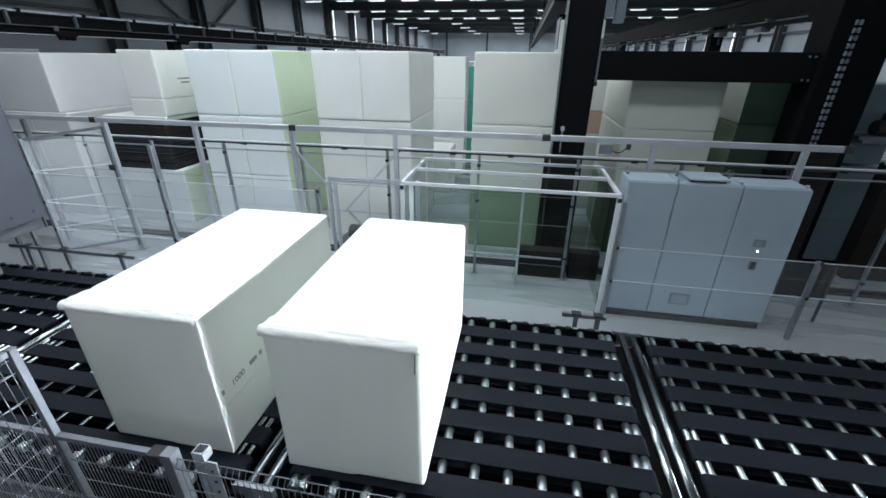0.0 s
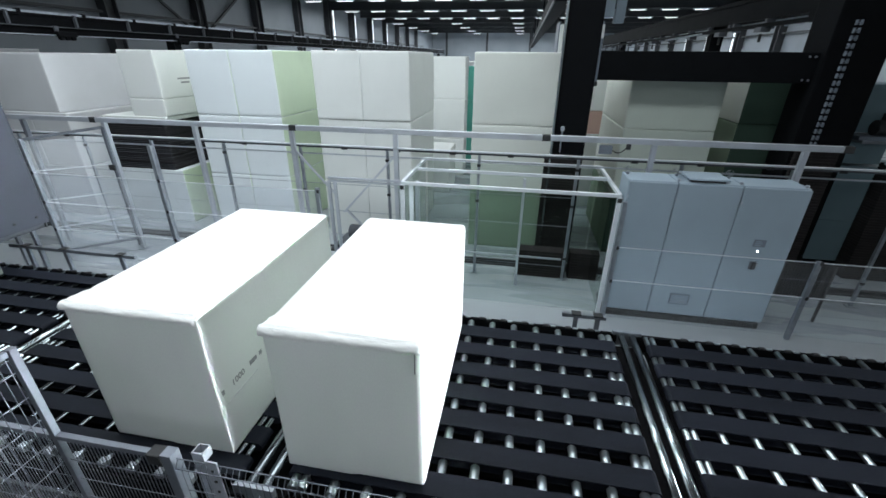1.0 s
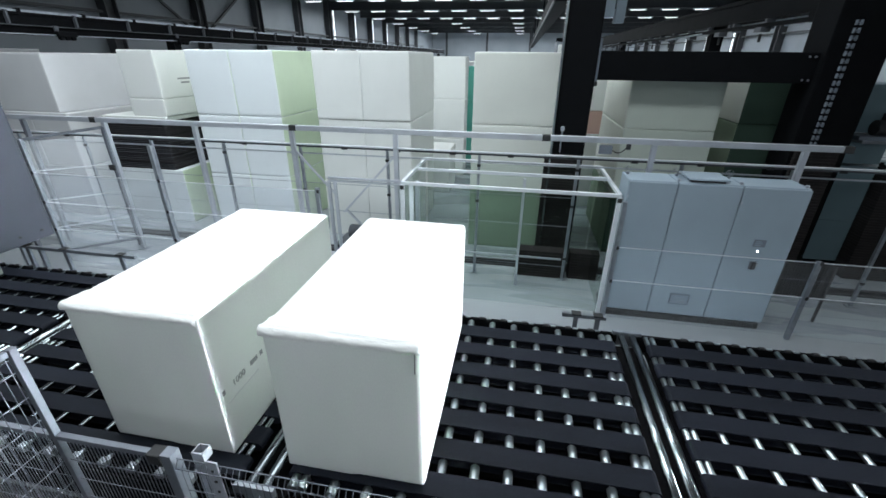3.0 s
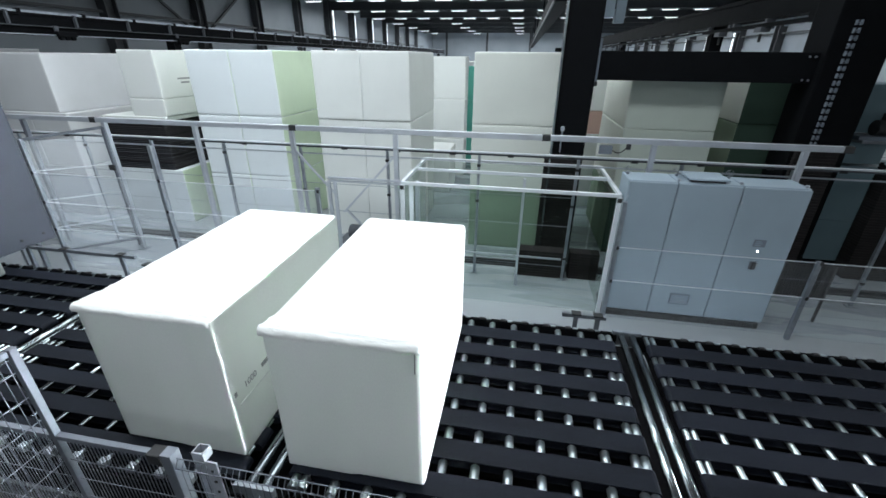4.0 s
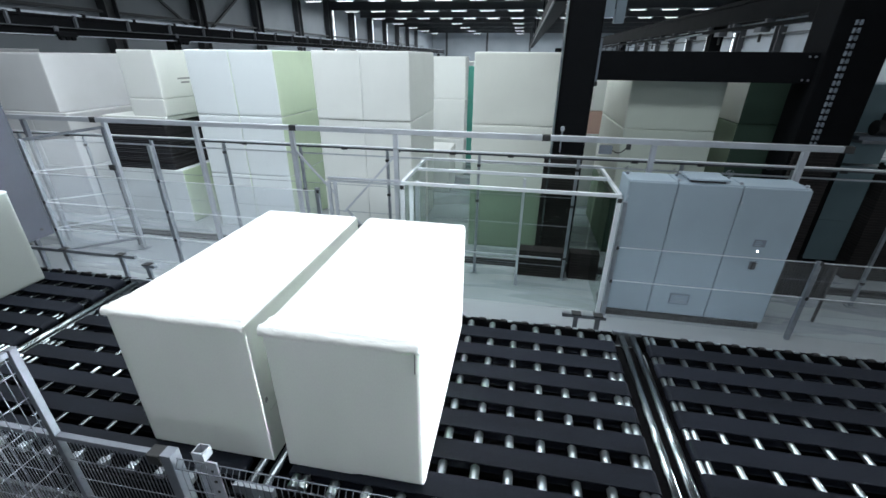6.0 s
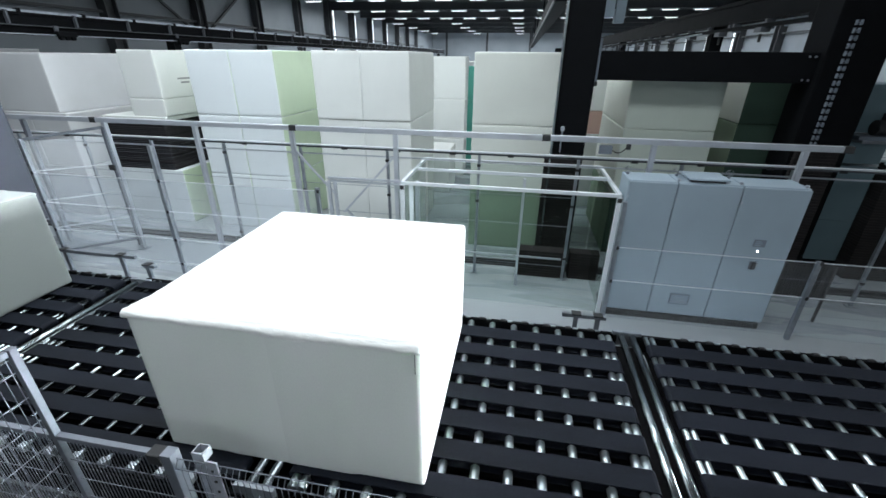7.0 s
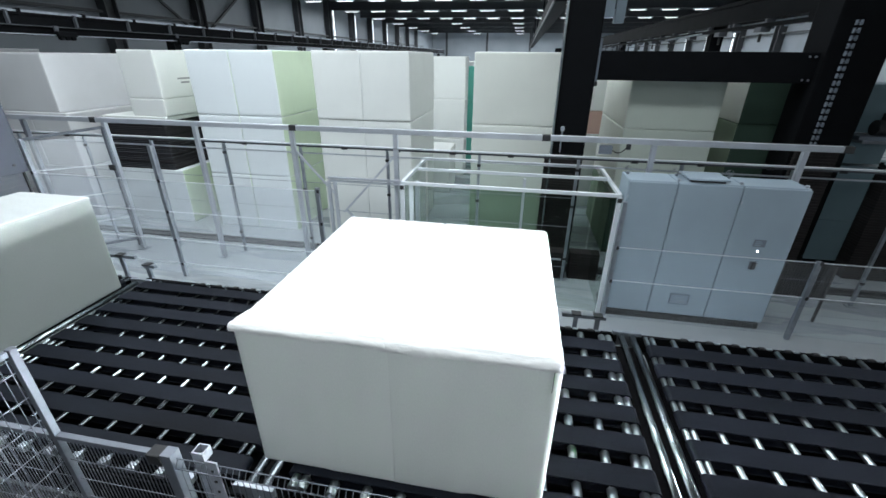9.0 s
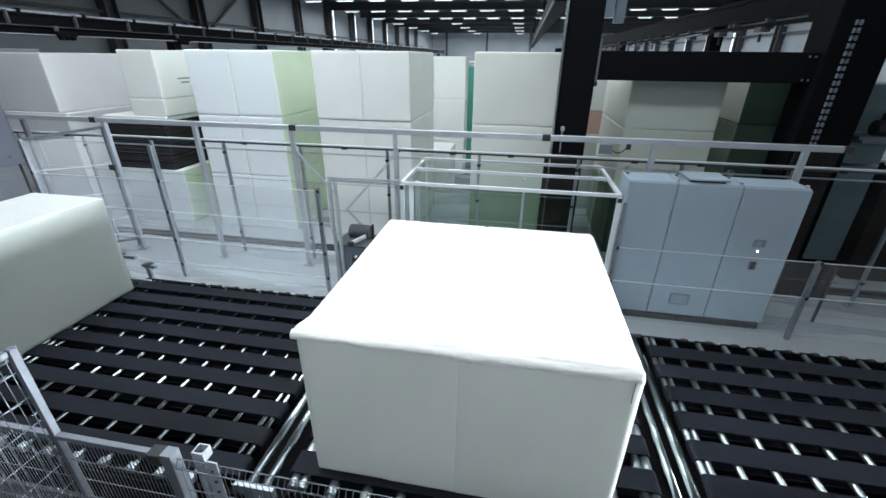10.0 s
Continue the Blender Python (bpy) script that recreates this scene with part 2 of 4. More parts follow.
for x in (-17.5, -9.2, -0.6, 8.0, 16.0):
    tagged(part("end_wall_column", box(x - 0.2, HALL_N - 0.3, 0, x + 0.2, HALL_N - 0.02, HALL_H), GIRDER), "dark steel column on the end wall", "column", "end wall columns")


def roof_girder(y):
    g = thing("roof_girder", "dark steel plate girder under the roof", "girder", "roof girders", (0, y, 0))
    bm = bmesh.new()
    add_box(bm, HALL_W, -0.15, HALL_H - 0.15, HALL_E, 0.15, HALL_H)
    part("top_chord", bm, GIRDER, g)
    part("bottom_chord", box(HALL_W, -0.12, 7.55, HALL_E, 0.12, 7.7), GIRDER, g)
    part("web_plate", box(HALL_W, -0.02, 7.7, HALL_E, 0.02, HALL_H - 0.15), GIRDER, g)


ROWS_Y = [38.0 + 8.2 * i for i in range(-6, 6)]
for y in ROWS_Y:
    roof_girder(y)


def ceiling_lamp():
    lamp = thing("ceiling_lamp", "long white fluorescent ceiling lamp, lit", "ceiling lamp", "ceiling lamps", (0, 0, LAMP_Z))
    part("lamp_housing", box(-0.74, -0.11, 0.04, 0.74, 0.11, 0.14, 0.01), ALU, lamp)
    part("lamp_diffuser", box(-0.62, -0.05, 0.0, 0.62, 0.05, 0.038), LAMP, lamp)
    for x in (-0.6, 0.6):
        part("hanger", rod((x, 0, 0.14), (x, 0, 0.91), 0.012, 6), GIRDER, lamp)
    return lamp


first_lamp = ceiling_lamp()
first_lamp.location = (-2.6, ROWS_Y[0], LAMP_Z)
for y in ROWS_Y:
    for i in range(-7, 7):
        if i == -7 or y > 50 and i not in (-6, -3, 0):          # the far end is sparsely lit
            continue
        if not (y == ROWS_Y[0] and i == 0):
            copy_thing(first_lamp, pose(-2.6 + 2.62 * i, y, LAMP_Z))


# fixtures for the added row, unseen above the view
for i in range(-6, 2):
    copy_thing(first_lamp, pose(-2.6 + 2.62 * i, 1.1, LAMP_Z))


# ---- overhead runways and gantry ----
def runway(x, z0, z1, label, rail):
    r = thing("crane_runway", label, "crane runway", "crane runways", (x, 0, 0))
    part("bottom_flange", box(-0.16, -6, z0, 0.16, 60, z0 + 0.05), BLACK, r)
    part("beam_web", box(-0.12, -6, z0 + 0.05, 0.12, 60, z1 - 0.05), BLACK, r)
    part("top_flange", box(-0.16, -6, z1 - 0.05, 0.16, 60, z1), BLACK, r)
    part("rail", box(-0.035, -6, z1, 0.035, 60, z1 + 0.06), rail, r)
    part("power_rail", box(0.24, -6, z0 + 0.0, 0.26, 60, z0 + 0.02), ZINC, r)
    y = -5.0
    while y < 60:
        part("runway_bracket", box(0.12, y - 0.022, z0 + 0.21, 0.20, y + 0.022, z1 + 0.02), DARK_PAINT, r)
        part("rail_clip", box(-0.06, y + 0.35, z1, 0.06, y + 0.43, z1 + 0.08), BLACK, r)
        y += 1.6
    part("cable_ledge", box(0.12, -6, z0 + 0.19, 0.21, 60, z0 + 0.205), DARK_PAINT, r)
    for y in (3.9, 7.9):
        trolley = part("cable_trolley", box(0.20, y, z0 - 0.02, 0.34, y + 0.5, z0 + 0.10, 0.02), BLACK, r)
        for q in (0.05, 0.2, 0.35):
            part("trolley_wheel", rod((0.22, y + q + 0.05, z0 - 0.05), (0.32, y + q + 0.05, z0 - 0.05), 0.05, 12), BLACK, trolley)
        part("trolley_plate", box(0.22, y + 0.02, z0 + 0.10, 0.25, y + 0.12, z0 + 0.22), DARK_PAINT, trolley)
    for y in (8, 20, 32, 44, 56):
        part("runway_post", box(-0.15, y - 0.15, 0, 0.15, y + 0.15, z0), BLACK, r)
    return r


runway(-13.2, 3.95, 4.42, "black steel crane runway with pale rail on posts", ZINC)
runway(3.6, 4.35, 4.80, "black steel crane runway with dark rail on posts", BLACK)


def gantry():
    g = thing("gantry", "black painted steel block-handling gantry over the storage rows", "gantry", "", (0, 1.95, 0))
    part("gantry_column", box(-0.86, -0.25, 0, -0.33, 0.35, 7.0, 0.02), BLACK, g)
    part("gantry_column", box(2.80, -0.25, 0, 3.575, 0.35, 7.0, 0.02), BLACK, g)
    part("cross_beam", box(-0.33, -0.15, 3.25, 2.80, 0.30, 3.68, 0.015), BLACK, g)
    part("guide_rail", box(-0.90, -0.30, 0.3, -0.87, -0.22, 6.9), STEEL, g, "bright steel guide edge")
    part("beam_bracket", box(-0.327, -0.20, 3.22, -0.29, -0.16, 3.85), MACHINE, g)
    part("bracket_stop", box(-0.335, -0.22, 3.16, -0.28, -0.15, 3.23, 0.01), RUBBER, g)
    arm = part("sensor_arm", bar((-0.74, -0.33, 2.10), (-0.74, -0.33, 2.48), 0.02), ZINC, g)
    part("sensor", box(-0.77, -0.36, 2.46, -0.71, -0.30, 2.53, 0.008), ALU, arm)
    part("arm_bracket", box(-0.75, -0.33, 2.2, -0.73, -0.24, 2.23), ZINC, arm)
    for x in (2.66, 2.74):
        for z in (3.30, 3.62):
            part("beam_bolt", rod((x, -0.165, z), (x, -0.149, z), 0.016, 6), ZINC, g)
    # cable chain on the wide column
    for i in range(20):
        z = 2.16 + i * 0.098
        bm = bmesh.new()
        add_box(bm, 3.012, -0.30, z, 3.030, -0.26, z + 0.066), add_box(bm, 3.072, -0.30, z, 3.090, -0.26, z + 0.066), add_box(bm, 3.012, -0.303, z + 0.022, 3.090, -0.29, z + 0.040)
        part("chain_link", bm, MACHINE, g)
    return g


gantry()


def upper_gantry():
    g = thing("upper_crane", "black upper crane beam with hanging pale control box", "crane", "", (0, 0, 0))
    part("long_beam", box(-0.75, 8.0, 5.0, -0.30, 70, 5.55, 0.01), BLACK, g)
    part("beam_rail", box(-0.80, 8.0, 4.98, -0.755, 70, 5.06), GIRDER, g)
    for y in (10, 24, 38, 52, 66):
        part("hanger", box(-0.6, y, 5.55, -0.5, y + 0.12, HALL_H), BLACK, g)
    part("hanging_mast", box(1.25, 10.0, 4.6, 1.55, 10.3, HALL_H, 0.01), CABINET, g, "pale blue-grey mast")
    part("control_box", box(0.75, 9.9, 4.75, 1.2, 10.4, 5.4, 0.02), CABINET, g, "pale blue-grey control box")
    part("box_bracket", box(1.2, 10.05, 5.0, 1.25, 10.2, 5.3), BLACK, g)
    # cable loops under the east runway
    for i in range(16):
        y = 4.6 + i * 2.0
        part("festoon_trolley", box(3.15, y, 4.08, 3.33, y + 0.28, 4.17), DARK_PAINT, g)
        part("cable_drop", rod((3.25, y + 0.18, 3.9), (3.25, y + 0.18, 4.05), 0.03, 8), RUBBER, g)
    for i in range(9):
        y = 5.0 + i * 1.5
        part("cable_hook", box(3.40, y, 4.20, 3.56, y + 0.10, 4.35), DARK_PAINT, g)
        part("cable_saddle", rod((3.40, y + 0.05, 4.19), (3.58, y + 0.05, 4.19), 0.035, 10), MACHINE, g)
    part("festoon_track", box(3.2, 3.0, 4.17, 3.3, 40, 4.24), BLACK, g)
    part("track_arm", box(3.3, 3.2, 4.17, 3.6, 3.4, 4.36), BLACK, g)
    return g


upper_gantry()


def hoist_unit():
    """The pale hoist behind the wide column, with its conduit along the runway."""
    u = thing("hoist_unit", "pale grey hoist unit hanging under the roof with a conduit", "hoist", "", (4.4, 7.0, 4.3))
    part("hoist_body", box(-0.02, -0.2, 0.12, 0.26, 0.3, 1.0, 0.03), CABINET, u)
    part("hoist_drum", rod((0.30, -0.15, 0.22), (0.62, -0.15, 0.22), 0.17, 20), ZINC, u, "grey round hoist drum")
    part("drum_flange", rod((0.28, -0.15, 0.22), (0.31, -0.15, 0.22), 0.21, 20), CABINET, u)
    part("suspension", box(0.08, 0.0, 1.0, 0.16, 0.1, 4.0), GIRDER, u)
    part("conduit", rod((-1.7, 2.0, -0.22), (-0.8, 0.0, -0.02), 0.022, 8), ZINC, u)
    part("conduit", rod((-0.8, 0.0, -0.02), (-0.1, -2.0, 0.08), 0.022, 8), ZINC, u)
    part("conduit_clamp", box(-0.92, -0.06, -0.08, -0.68, 0.06, 0.12, 0.01), DARK_PAINT, u)
    part("body_arm", box(-0.75, -0.02, 0.0, -0.0, 0.05, 0.05), ZINC, u)
    part("arm_strut", box(-0.02, -0.02, 0.0, 0.03, 0.05, 0.14), ZINC, u)
    return u


hoist_unit()


# ---- conveyors ----
SPAN = 3.35
seam_me = mesh_of(rod((0, -3.84, 0), (0, -1.20, 0), 0.040, 16), "transfer_roller", STEEL, True)
ROLLERS = [-0.59 - 0.2744 * k for k in range(9)]


def conveyor(x_seam, row0=-1.316, pitch=0.349, strands=7, width=0.206, rollers=ROLLERS, ends=(-0.339, -0.259, -3.035, -3.115), far=-1.165, radius=0.034, split=False, west=-SPAN + 0.20):
    """One roller conveyor with flat belts, which ends at the seam on its east. row0: the gap beyond its farthest belt."""
    c = thing("belt_conveyor", "black multi-strand belt conveyor with bright steel rollers", "conveyor", "belt conveyors", (x_seam, 0, 0))
    x0, x1 = west, -0.25
    for i in range(strands):
        yc = row0 - pitch * (i + 0.5)
        bm = bmesh.new()
        add_box(bm, x0, yc - width / 2, ZC - 0.010, x1, yc + width / 2, ZC)
        add_box(bm, x0 + 0.02, yc - width / 2, ZC - 0.095, x1 - 0.02, yc + width / 2, ZC - 0.085)
        for xe in (x0, x1):
            add_rod(bm, (xe, yc - width / 2, ZC - 0.047), (xe, yc + width / 2, ZC - 0.047), 0.047, 14)
        part("belt", bm, BELT, c)
    if split:          # short rollers on a thin axle, one for each gap between the belts; cut to draw the dark reflection at their far ends
        bm = rod((0, -3.80, -0.025), (0, far - 0.03, -0.025), 0.005, 8)
        for i in range(strands + 1):
            yg, hw = row0 - pitch * i, (pitch - width) / 2
            add_rod(bm, (0, max(yg - hw - 0.06, -3.80), 0), (0, min(yg + hw - 0.005, far - 0.03), 0), radius, 16)
    else:
        bm = rod((0, -3.80, 0), (0, far - 0.03, 0), radius, 14)
    roller_me = mesh_of(bm, "roller", LIGHTER_STEEL if split or rollers is WIDE else STEEL, True)
    for x in [*rollers, *ends]:
        r = new("roller", roller_me)
        r.parent, r.location = c, (x, 0, ZC - 0.048)
    for y, top in ((-3.88, 0.09), (far, 0.035)):
        part("side_frame", box(x0 - 0.12, y - 0.025, ZC - 0.30, x1 + 0.12, y + 0.025, ZC - top, 0.006), BLACK, c)
    # black sheet added to darken the space below the side frame
    part("skirt", box(x0 - 0.12, -3.935, 0.01, x1 + 0.12, -3.915, ZC - 0.10), BLACK, c, "black sheet added to darken the conveyor side")
    # sheet added below the rollers, so that the gaps read as deep shade
    part("bed", box(x0, -3.86, ZC - 0.24, x1, far - 0.05, ZC - 0.23), NEAR_BLACK, c)
    for x in (x0 + 0.3, x1 - 0.3):
        for y in (-3.8, far - 0.12):
            part("leg", box(x - 0.05, y - 0.05, 0, x + 0.05, y + 0.05, ZC - 0.24), BLACK, c)
    for x in rollers:
        part("bearing_block", box(x - 0.035, -3.90, ZC - 0.085, x + 0.035, -3.835, ZC - 0.02, 0.01), ZINC, c)
        part("roller_tip", rod((x, -3.84, ZC - 0.048), (x, -3.80, ZC - 0.048), 0.018, 6), ZINC, c)
        part("edge_guide", box(x + 0.10, far - 0.02, ZC - 0.05, x + 0.17, far + 0.02, ZC - 0.015, 0.008), RUBBER, c)
        part("edge_clip", box(x + 0.19, far - 0.012, ZC - 0.04, x + 0.25, far + 0.012, ZC - 0.022, 0.004), LIGHTER_STEEL, c, "bright steel edge clip")
    return c


def transfer(x):
    t = thing("transfer_rollers", "pair of long bright steel transfer rollers between conveyors", "roller", "transfer rollers", (x, 0, 0))
    for dx in (-0.068, 0.068):
        r = new("transfer_roller", seam_me)
        r.parent, r.location = t, (dx, 0, ZC - 0.05)
    # frame in the same near-black, with the shade under the rollers in its colour
    part("transfer_frame", box(-0.19, -3.86, ZC - 0.3, 0.19, -1.2, ZC - 0.2), NEAR_BLACK, t)
    part("transfer_foot", box(-0.1, -2.7, 0, 0.1, -2.5, ZC - 0.3), BLACK, t)
    for y in (-3.87, -1.17):
        part("end_bracket", box(-0.17, y - 0.02, ZC - 0.2, 0.17, y + 0.02, ZC + 0.01, 0.006), ZINC, t)


WIDE = [-2.84 + 0.287 * k for k in range(9)]
LONG = [-0.617 - 0.2745 * k for k in range(9)]
for i in (1, 2, 3):
    conveyor(0.10 + SPAN * i, -1.305, 0.342, 7, 0.204, WIDE, (-0.265, -0.195, -3.155, -3.085), radius=0.028)
conveyor(0.10, radius=0.039, split=True)
conveyor(-3.25, -1.127, 0.3045, 9, 0.183, LONG, (-0.365, -0.285, -3.37, -3.475), far=-1.075, radius=0.024, west=-3.53)
for x in (-6.90, -10.25):
    conveyor(x, -1.165, 0.336, 8, 0.200, far=-1.10, radius=0.024)
for x in (-10.25, -6.89, -3.29, 0.075, 3.45, 6.8, 10.15):
    transfer(x)


# flat sheet added only to darken the floor behind the mesh fence
tagged(part("floor_mat", box(-8.0, -6.6, 0.0, 2.0, -3.96, 0.012, 0.004), RUBBER), "flat black sheet added to darken the floor along the conveyor", "floor mat")


# ---- foam blocks ----
def foam_mesh(name, w, d, h, mat, seed, r=0.035, n=16, rough=0.006, flank=None, sides=None):
    """A soft-edged block that stands on z = 0 and starts at x = 0, y = 0."""
    bm = bmesh.new()
    bmesh.ops.create_cube(bm, size=1.0)
    bmesh.ops.subdivide_edges(bm, edges=bm.edges[:], cuts=n, use_grid_fill=True)
    half = Vector((w / 2, d / 2, h / 2))
    for v in bm.verts:
        q = Vector([math.copysign(min(abs(c) * 2, 1.0), c) for c in v.co])
        q = Vector([math.sin(c * math.pi / 2) * s for c, s in zip(q, half)])
        r = (sides[1] if v.co.x > 0 else sides[0]) if sides else r
        inner = Vector([max(-s + r, min(s - r, c)) for c, s in zip(q, half)])
        off = q - inner
        if off.length > 1e-6:
            q = inner + off.normalized() * min(r, off.length * 1.0 if off.length < r else r)
        k = noise.noise(q * 1.3 + Vector((seed, 0, 0))) * rough + noise.noise(q * 6 + Vector((0, seed, 0))) * rough * 0.4
        q += q.normalized() * k
        v.co = q + half
        if v.co.z < 0.03:
            v.co.z = max(v.co.z, 0.0)
    if flank:
        bm.normal_update()
        for f in bm.faces:
            f.material_index = 1 if abs(f.normal.x) > 0.7 else 0
    me = mesh_of(bm, name, mat, True)
    if flank:
        me.materials.append(flank)
    return me


def skin(w, d, h, seed):
    """The wrinkled top skin, which laps over the front edge as a rough rounded roll and bulges past the west edge at the front."""
    bm = bmesh.new()
    nx, ny = 96, 60
    rows = []

    def across(i, y):
        u = i / nx
        ear = 0.036 * math.exp(-(max(0.0, y - 0.03) / 0.13) ** 4) * (1 + 0.5 * noise.noise((y * 30, 2.0, seed))) * max(0.0, 1 - u / 0.06)
        return -0.016 - ear + (w + 0.020) * u

    for k in range(8):
        a = math.pi * (0.66 - k * 0.094)          # round the lip from below to the top
        row = []
        for i in range(nx + 1):
            x = across(i, 0.0)
            r = 0.044 * (1 + 0.16 * noise.noise((x * 2.1, 0.3, seed + 9)))
            wob = 1 + 0.15 * noise.noise((x * 7, k * 0.5, seed)) + 0.09 * noise.noise((x * 21, k * 0.9, seed + 3)) + 0.05 * noise.noise((x * 55, k * 1.7, seed + 4))
            drop = 0.014 * noise.noise((x * 3.2, 1.5, seed + 7)) + 0.003 * noise.noise((x * 17, 4.5, seed + 2))
            ends = min(i, nx - i) / nx
            tuck = 0.007 * max(0.0, 1 - ends / 0.02) ** 2
            row.append(bm.verts.new((x, 0.030 + tuck - r * math.sin(a) * wob, h - 0.030 + drop * (1 - k / 7) + r * math.cos(a) * wob - tuck)))
        rows.append(row)
    for j in range(1, ny + 1):
        v = (j / ny) ** 1.6
        y = 0.03 + (d - 0.026) * v
        fr = math.exp(-y / 0.34)
        row = []
        for i in range(nx + 1):
            x = across(i, y)
            fold = noise.noise((x * 3.0, y * 15, seed)) + 0.7 * noise.noise((x * 9, y * 38, seed + 1)) + 0.3 * noise.noise((x * 40, y * 60, seed + 6))
            z = h + 0.007 + 0.013 * fr * (1 + fold) + 0.0035 * noise.noise((x * 2.5, y * 9, seed + 5))
            edge = min(i, nx - i) / nx
            if edge < 0.03:
                z -= (0.03 - edge) ** 2 * 26
            if v > 0.97:
                z += 0.010 * max(0.0, noise.noise((x * 11, 8.0, seed + 8)))
            row.append(bm.verts.new((x, y, z)))
        rows.append(row)
    for a, b in zip(rows, rows[1:]):
        for i in range(nx):
            bm.faces.new((a[i], a[i + 1], b[i + 1], b[i]))
    return bm


BW, BD, BH = 1.124, 2.21, 1.363


def moving_block(label, seed, foam=FOAM, top=SKIN, sides=(0.03, 0.03)):
    b = thing("foam_block", label, "foam block", "foam blocks on the conveyor", (0, -3.626, ZC))
    body = new("foam_body", foam_mesh("foam_body", BW + 0.03, BD, BH, foam, seed, 0.02, 22, 0.0002, None, sides))
    body.parent, body.location = b, (-0.015, 0, 0)
    part("top_skin", skin(BW, BD, BH, seed), top, b, "wrinkled white top skin", True)
    return b


block_a = moving_block("white foam block with wrinkled skin and printed mark on conveyor", 1.0, sides=(0.02, 0.007))
X_FACE = BW + 0.0165


def letters(text, size, y, z, parent):
    """Printed characters on the east face of a block, reading towards the north."""
    cu = bpy.data.curves.new("printed_mark", "FONT")
    cu.body, cu.size, cu.extrude = text, size, 0.001
    cu.materials.append(INK)
    ob = new("printed_mark", cu)
    ob.parent = parent
    ob.matrix_local = Matrix.Translation((X_FACE, y, z)) @ Matrix(((0, 0, 1), (1, 0, 0), (0, 1, 0))).to_4x4()
    return ob


letters("1000", 0.085, 0.17, 0.59, block_a)
for y0, y1 in ((0.045, 0.075), (0.42, 0.52), (0.56, 0.60), (0.68, 0.73)):
    part("printed_bar", box(X_FACE - 0.002, y0, 0.60, X_FACE + 0.001, y1, 0.645), INK, block_a)
part("printed_line", box(X_FACE - 0.002, 0.08, 0.485, X_FACE + 0.001, 0.50, 0.497), FOAM_GREY, block_a)
block_b = moving_block("white foam block with wrinkled top skin on conveyor", 4.0, sides=(0.001, 0.03))
# thin dark strip laid on the front in place of a crease's shade
part("slit", box(BW - 0.045, -0.0025, 1.14, BW - 0.040, 0.01, 1.325), CREASE_SHADE, block_b, "dark strip with the shade of a short crease as its colour")
block_c = moving_block("white foam block entering on the conveyor, toned down for dimmer light", 7.0, FOAM_SHADED, SKIN_SHADED)

# storage stacks: (x, y, width, depth, heights, materials)
foam_cache = {}


def stored(x, y, z, w, d, h, kind, group="stacked foam blocks"):
    mat, flank, label = kind
    key = (round(w, 2), round(d, 2), round(h, 2), label)
    if key not in foam_cache:
        foam_cache[key] = foam_mesh("stored_block", w, d, h, mat, len(foam_cache) * 3.1, 0.015, 14, 0.006, flank)
    ob = new("stored_foam_block", foam_cache[key])
    ob.location = (x, y, z)
    return tagged(ob, label, "foam block", group)


def stack(x, y, w, d, layers, n=2, h=1.215, gap=0.001, z=0.0):
    for j, kind in enumerate(layers):
        for i in range(n):
            stored(x + i * (w / n) + random.uniform(0, 0.001), y + random.uniform(-0.008, 0.008), z + j * (h + 0.004), w / n - gap, d, h, kind)


WHITE = (FOAM_GREY, None, "off-white foam block in a storage stack")
BLUE = (FOAM_BLUE_LIT, FOAM_GREEN, "pale green foam block with its front tinted for bluish white light")
GREEN = (FOAM_GREEN, None, "pale green foam block in a storage stack")
DIMMED = (FOAM_DIMMED, None, "foam block in a storage stack, greyed for the dim west end")
SAGE = (FOAM_SAGE, None, "greenish white foam block in a storage stack")
# lighter flank foam carries the light that falls on these sides
MIST = (FOAM_MIST, FOAM_SAGE, "pale green foam block with flanks toned lighter as if lit")
MOSS = (FOAM_MOSS, None, "moss green foam block at the base of a stack")
TEAL = (FOAM_TEAL, None, "teal green foam block in a storage stack")
# shaded front and lit flank, each as its own foam colour
DARKG = (FOAM_SHADED_GREEN, FOAM_SAGE, "green foam block with front darkened for shade and flanks paled as lit")
DARKM = (FOAM_SHADED_GREEN, FOAM_MOSS, "green foam block with front darkened for shade and moss green flanks")
PINK = (FOAM_PINK, None, "dull pink foam block in a storage stack")
Y0 = 2.15
stack(-13.2, Y0 - 0.06, 1.95, 2.0, [DIMMED, DIMMED], h=1.18)
stack(-13.35, Y0, 1.89, 1.9, [DIMMED], 1, h=1.195, z=2.37)
stack(-15.9, Y0 + 0.1, 1.9, 1.95, [DIMMED, DIMMED, DIMMED])
stack(-10.45, Y0, 1.72, 1.9, [BLUE])
sheets = thing("foam_sheet_pile", "pile of black foam sheets with pale cut edges", "foam sheets", "", (-10.4, Y0, 1.219))
sheet_me = foam_mesh("foam_sheet", 1.5, 1.9, 0.0375, FOAM_BLACK, 2.0, 0.006, 8, 0.0012)
for i in range(26):
    o = new("foam_sheet", sheet_me)
    o.parent, o.location = sheets, (random.uniform(-0.012, 0.012), random.uniform(-0.015, 0.012), i * 0.0401)
    if 0 < i < 17:
        part("paper_layer", box(0.01, 0.002, i * 0.0401 - 0.0028, 1.49, 1.88, i * 0.0401 - 0.0004), MACHINE, sheets)
stack(-10.42, Y0 - 0.02, 1.6, 1.9, [WHITE], 1, z=2.262, h=0.09)
stack(-9.62, Y0 + 0.03, 0.82, 1.22, [WHITE], 1, z=2.356, h=0.35)
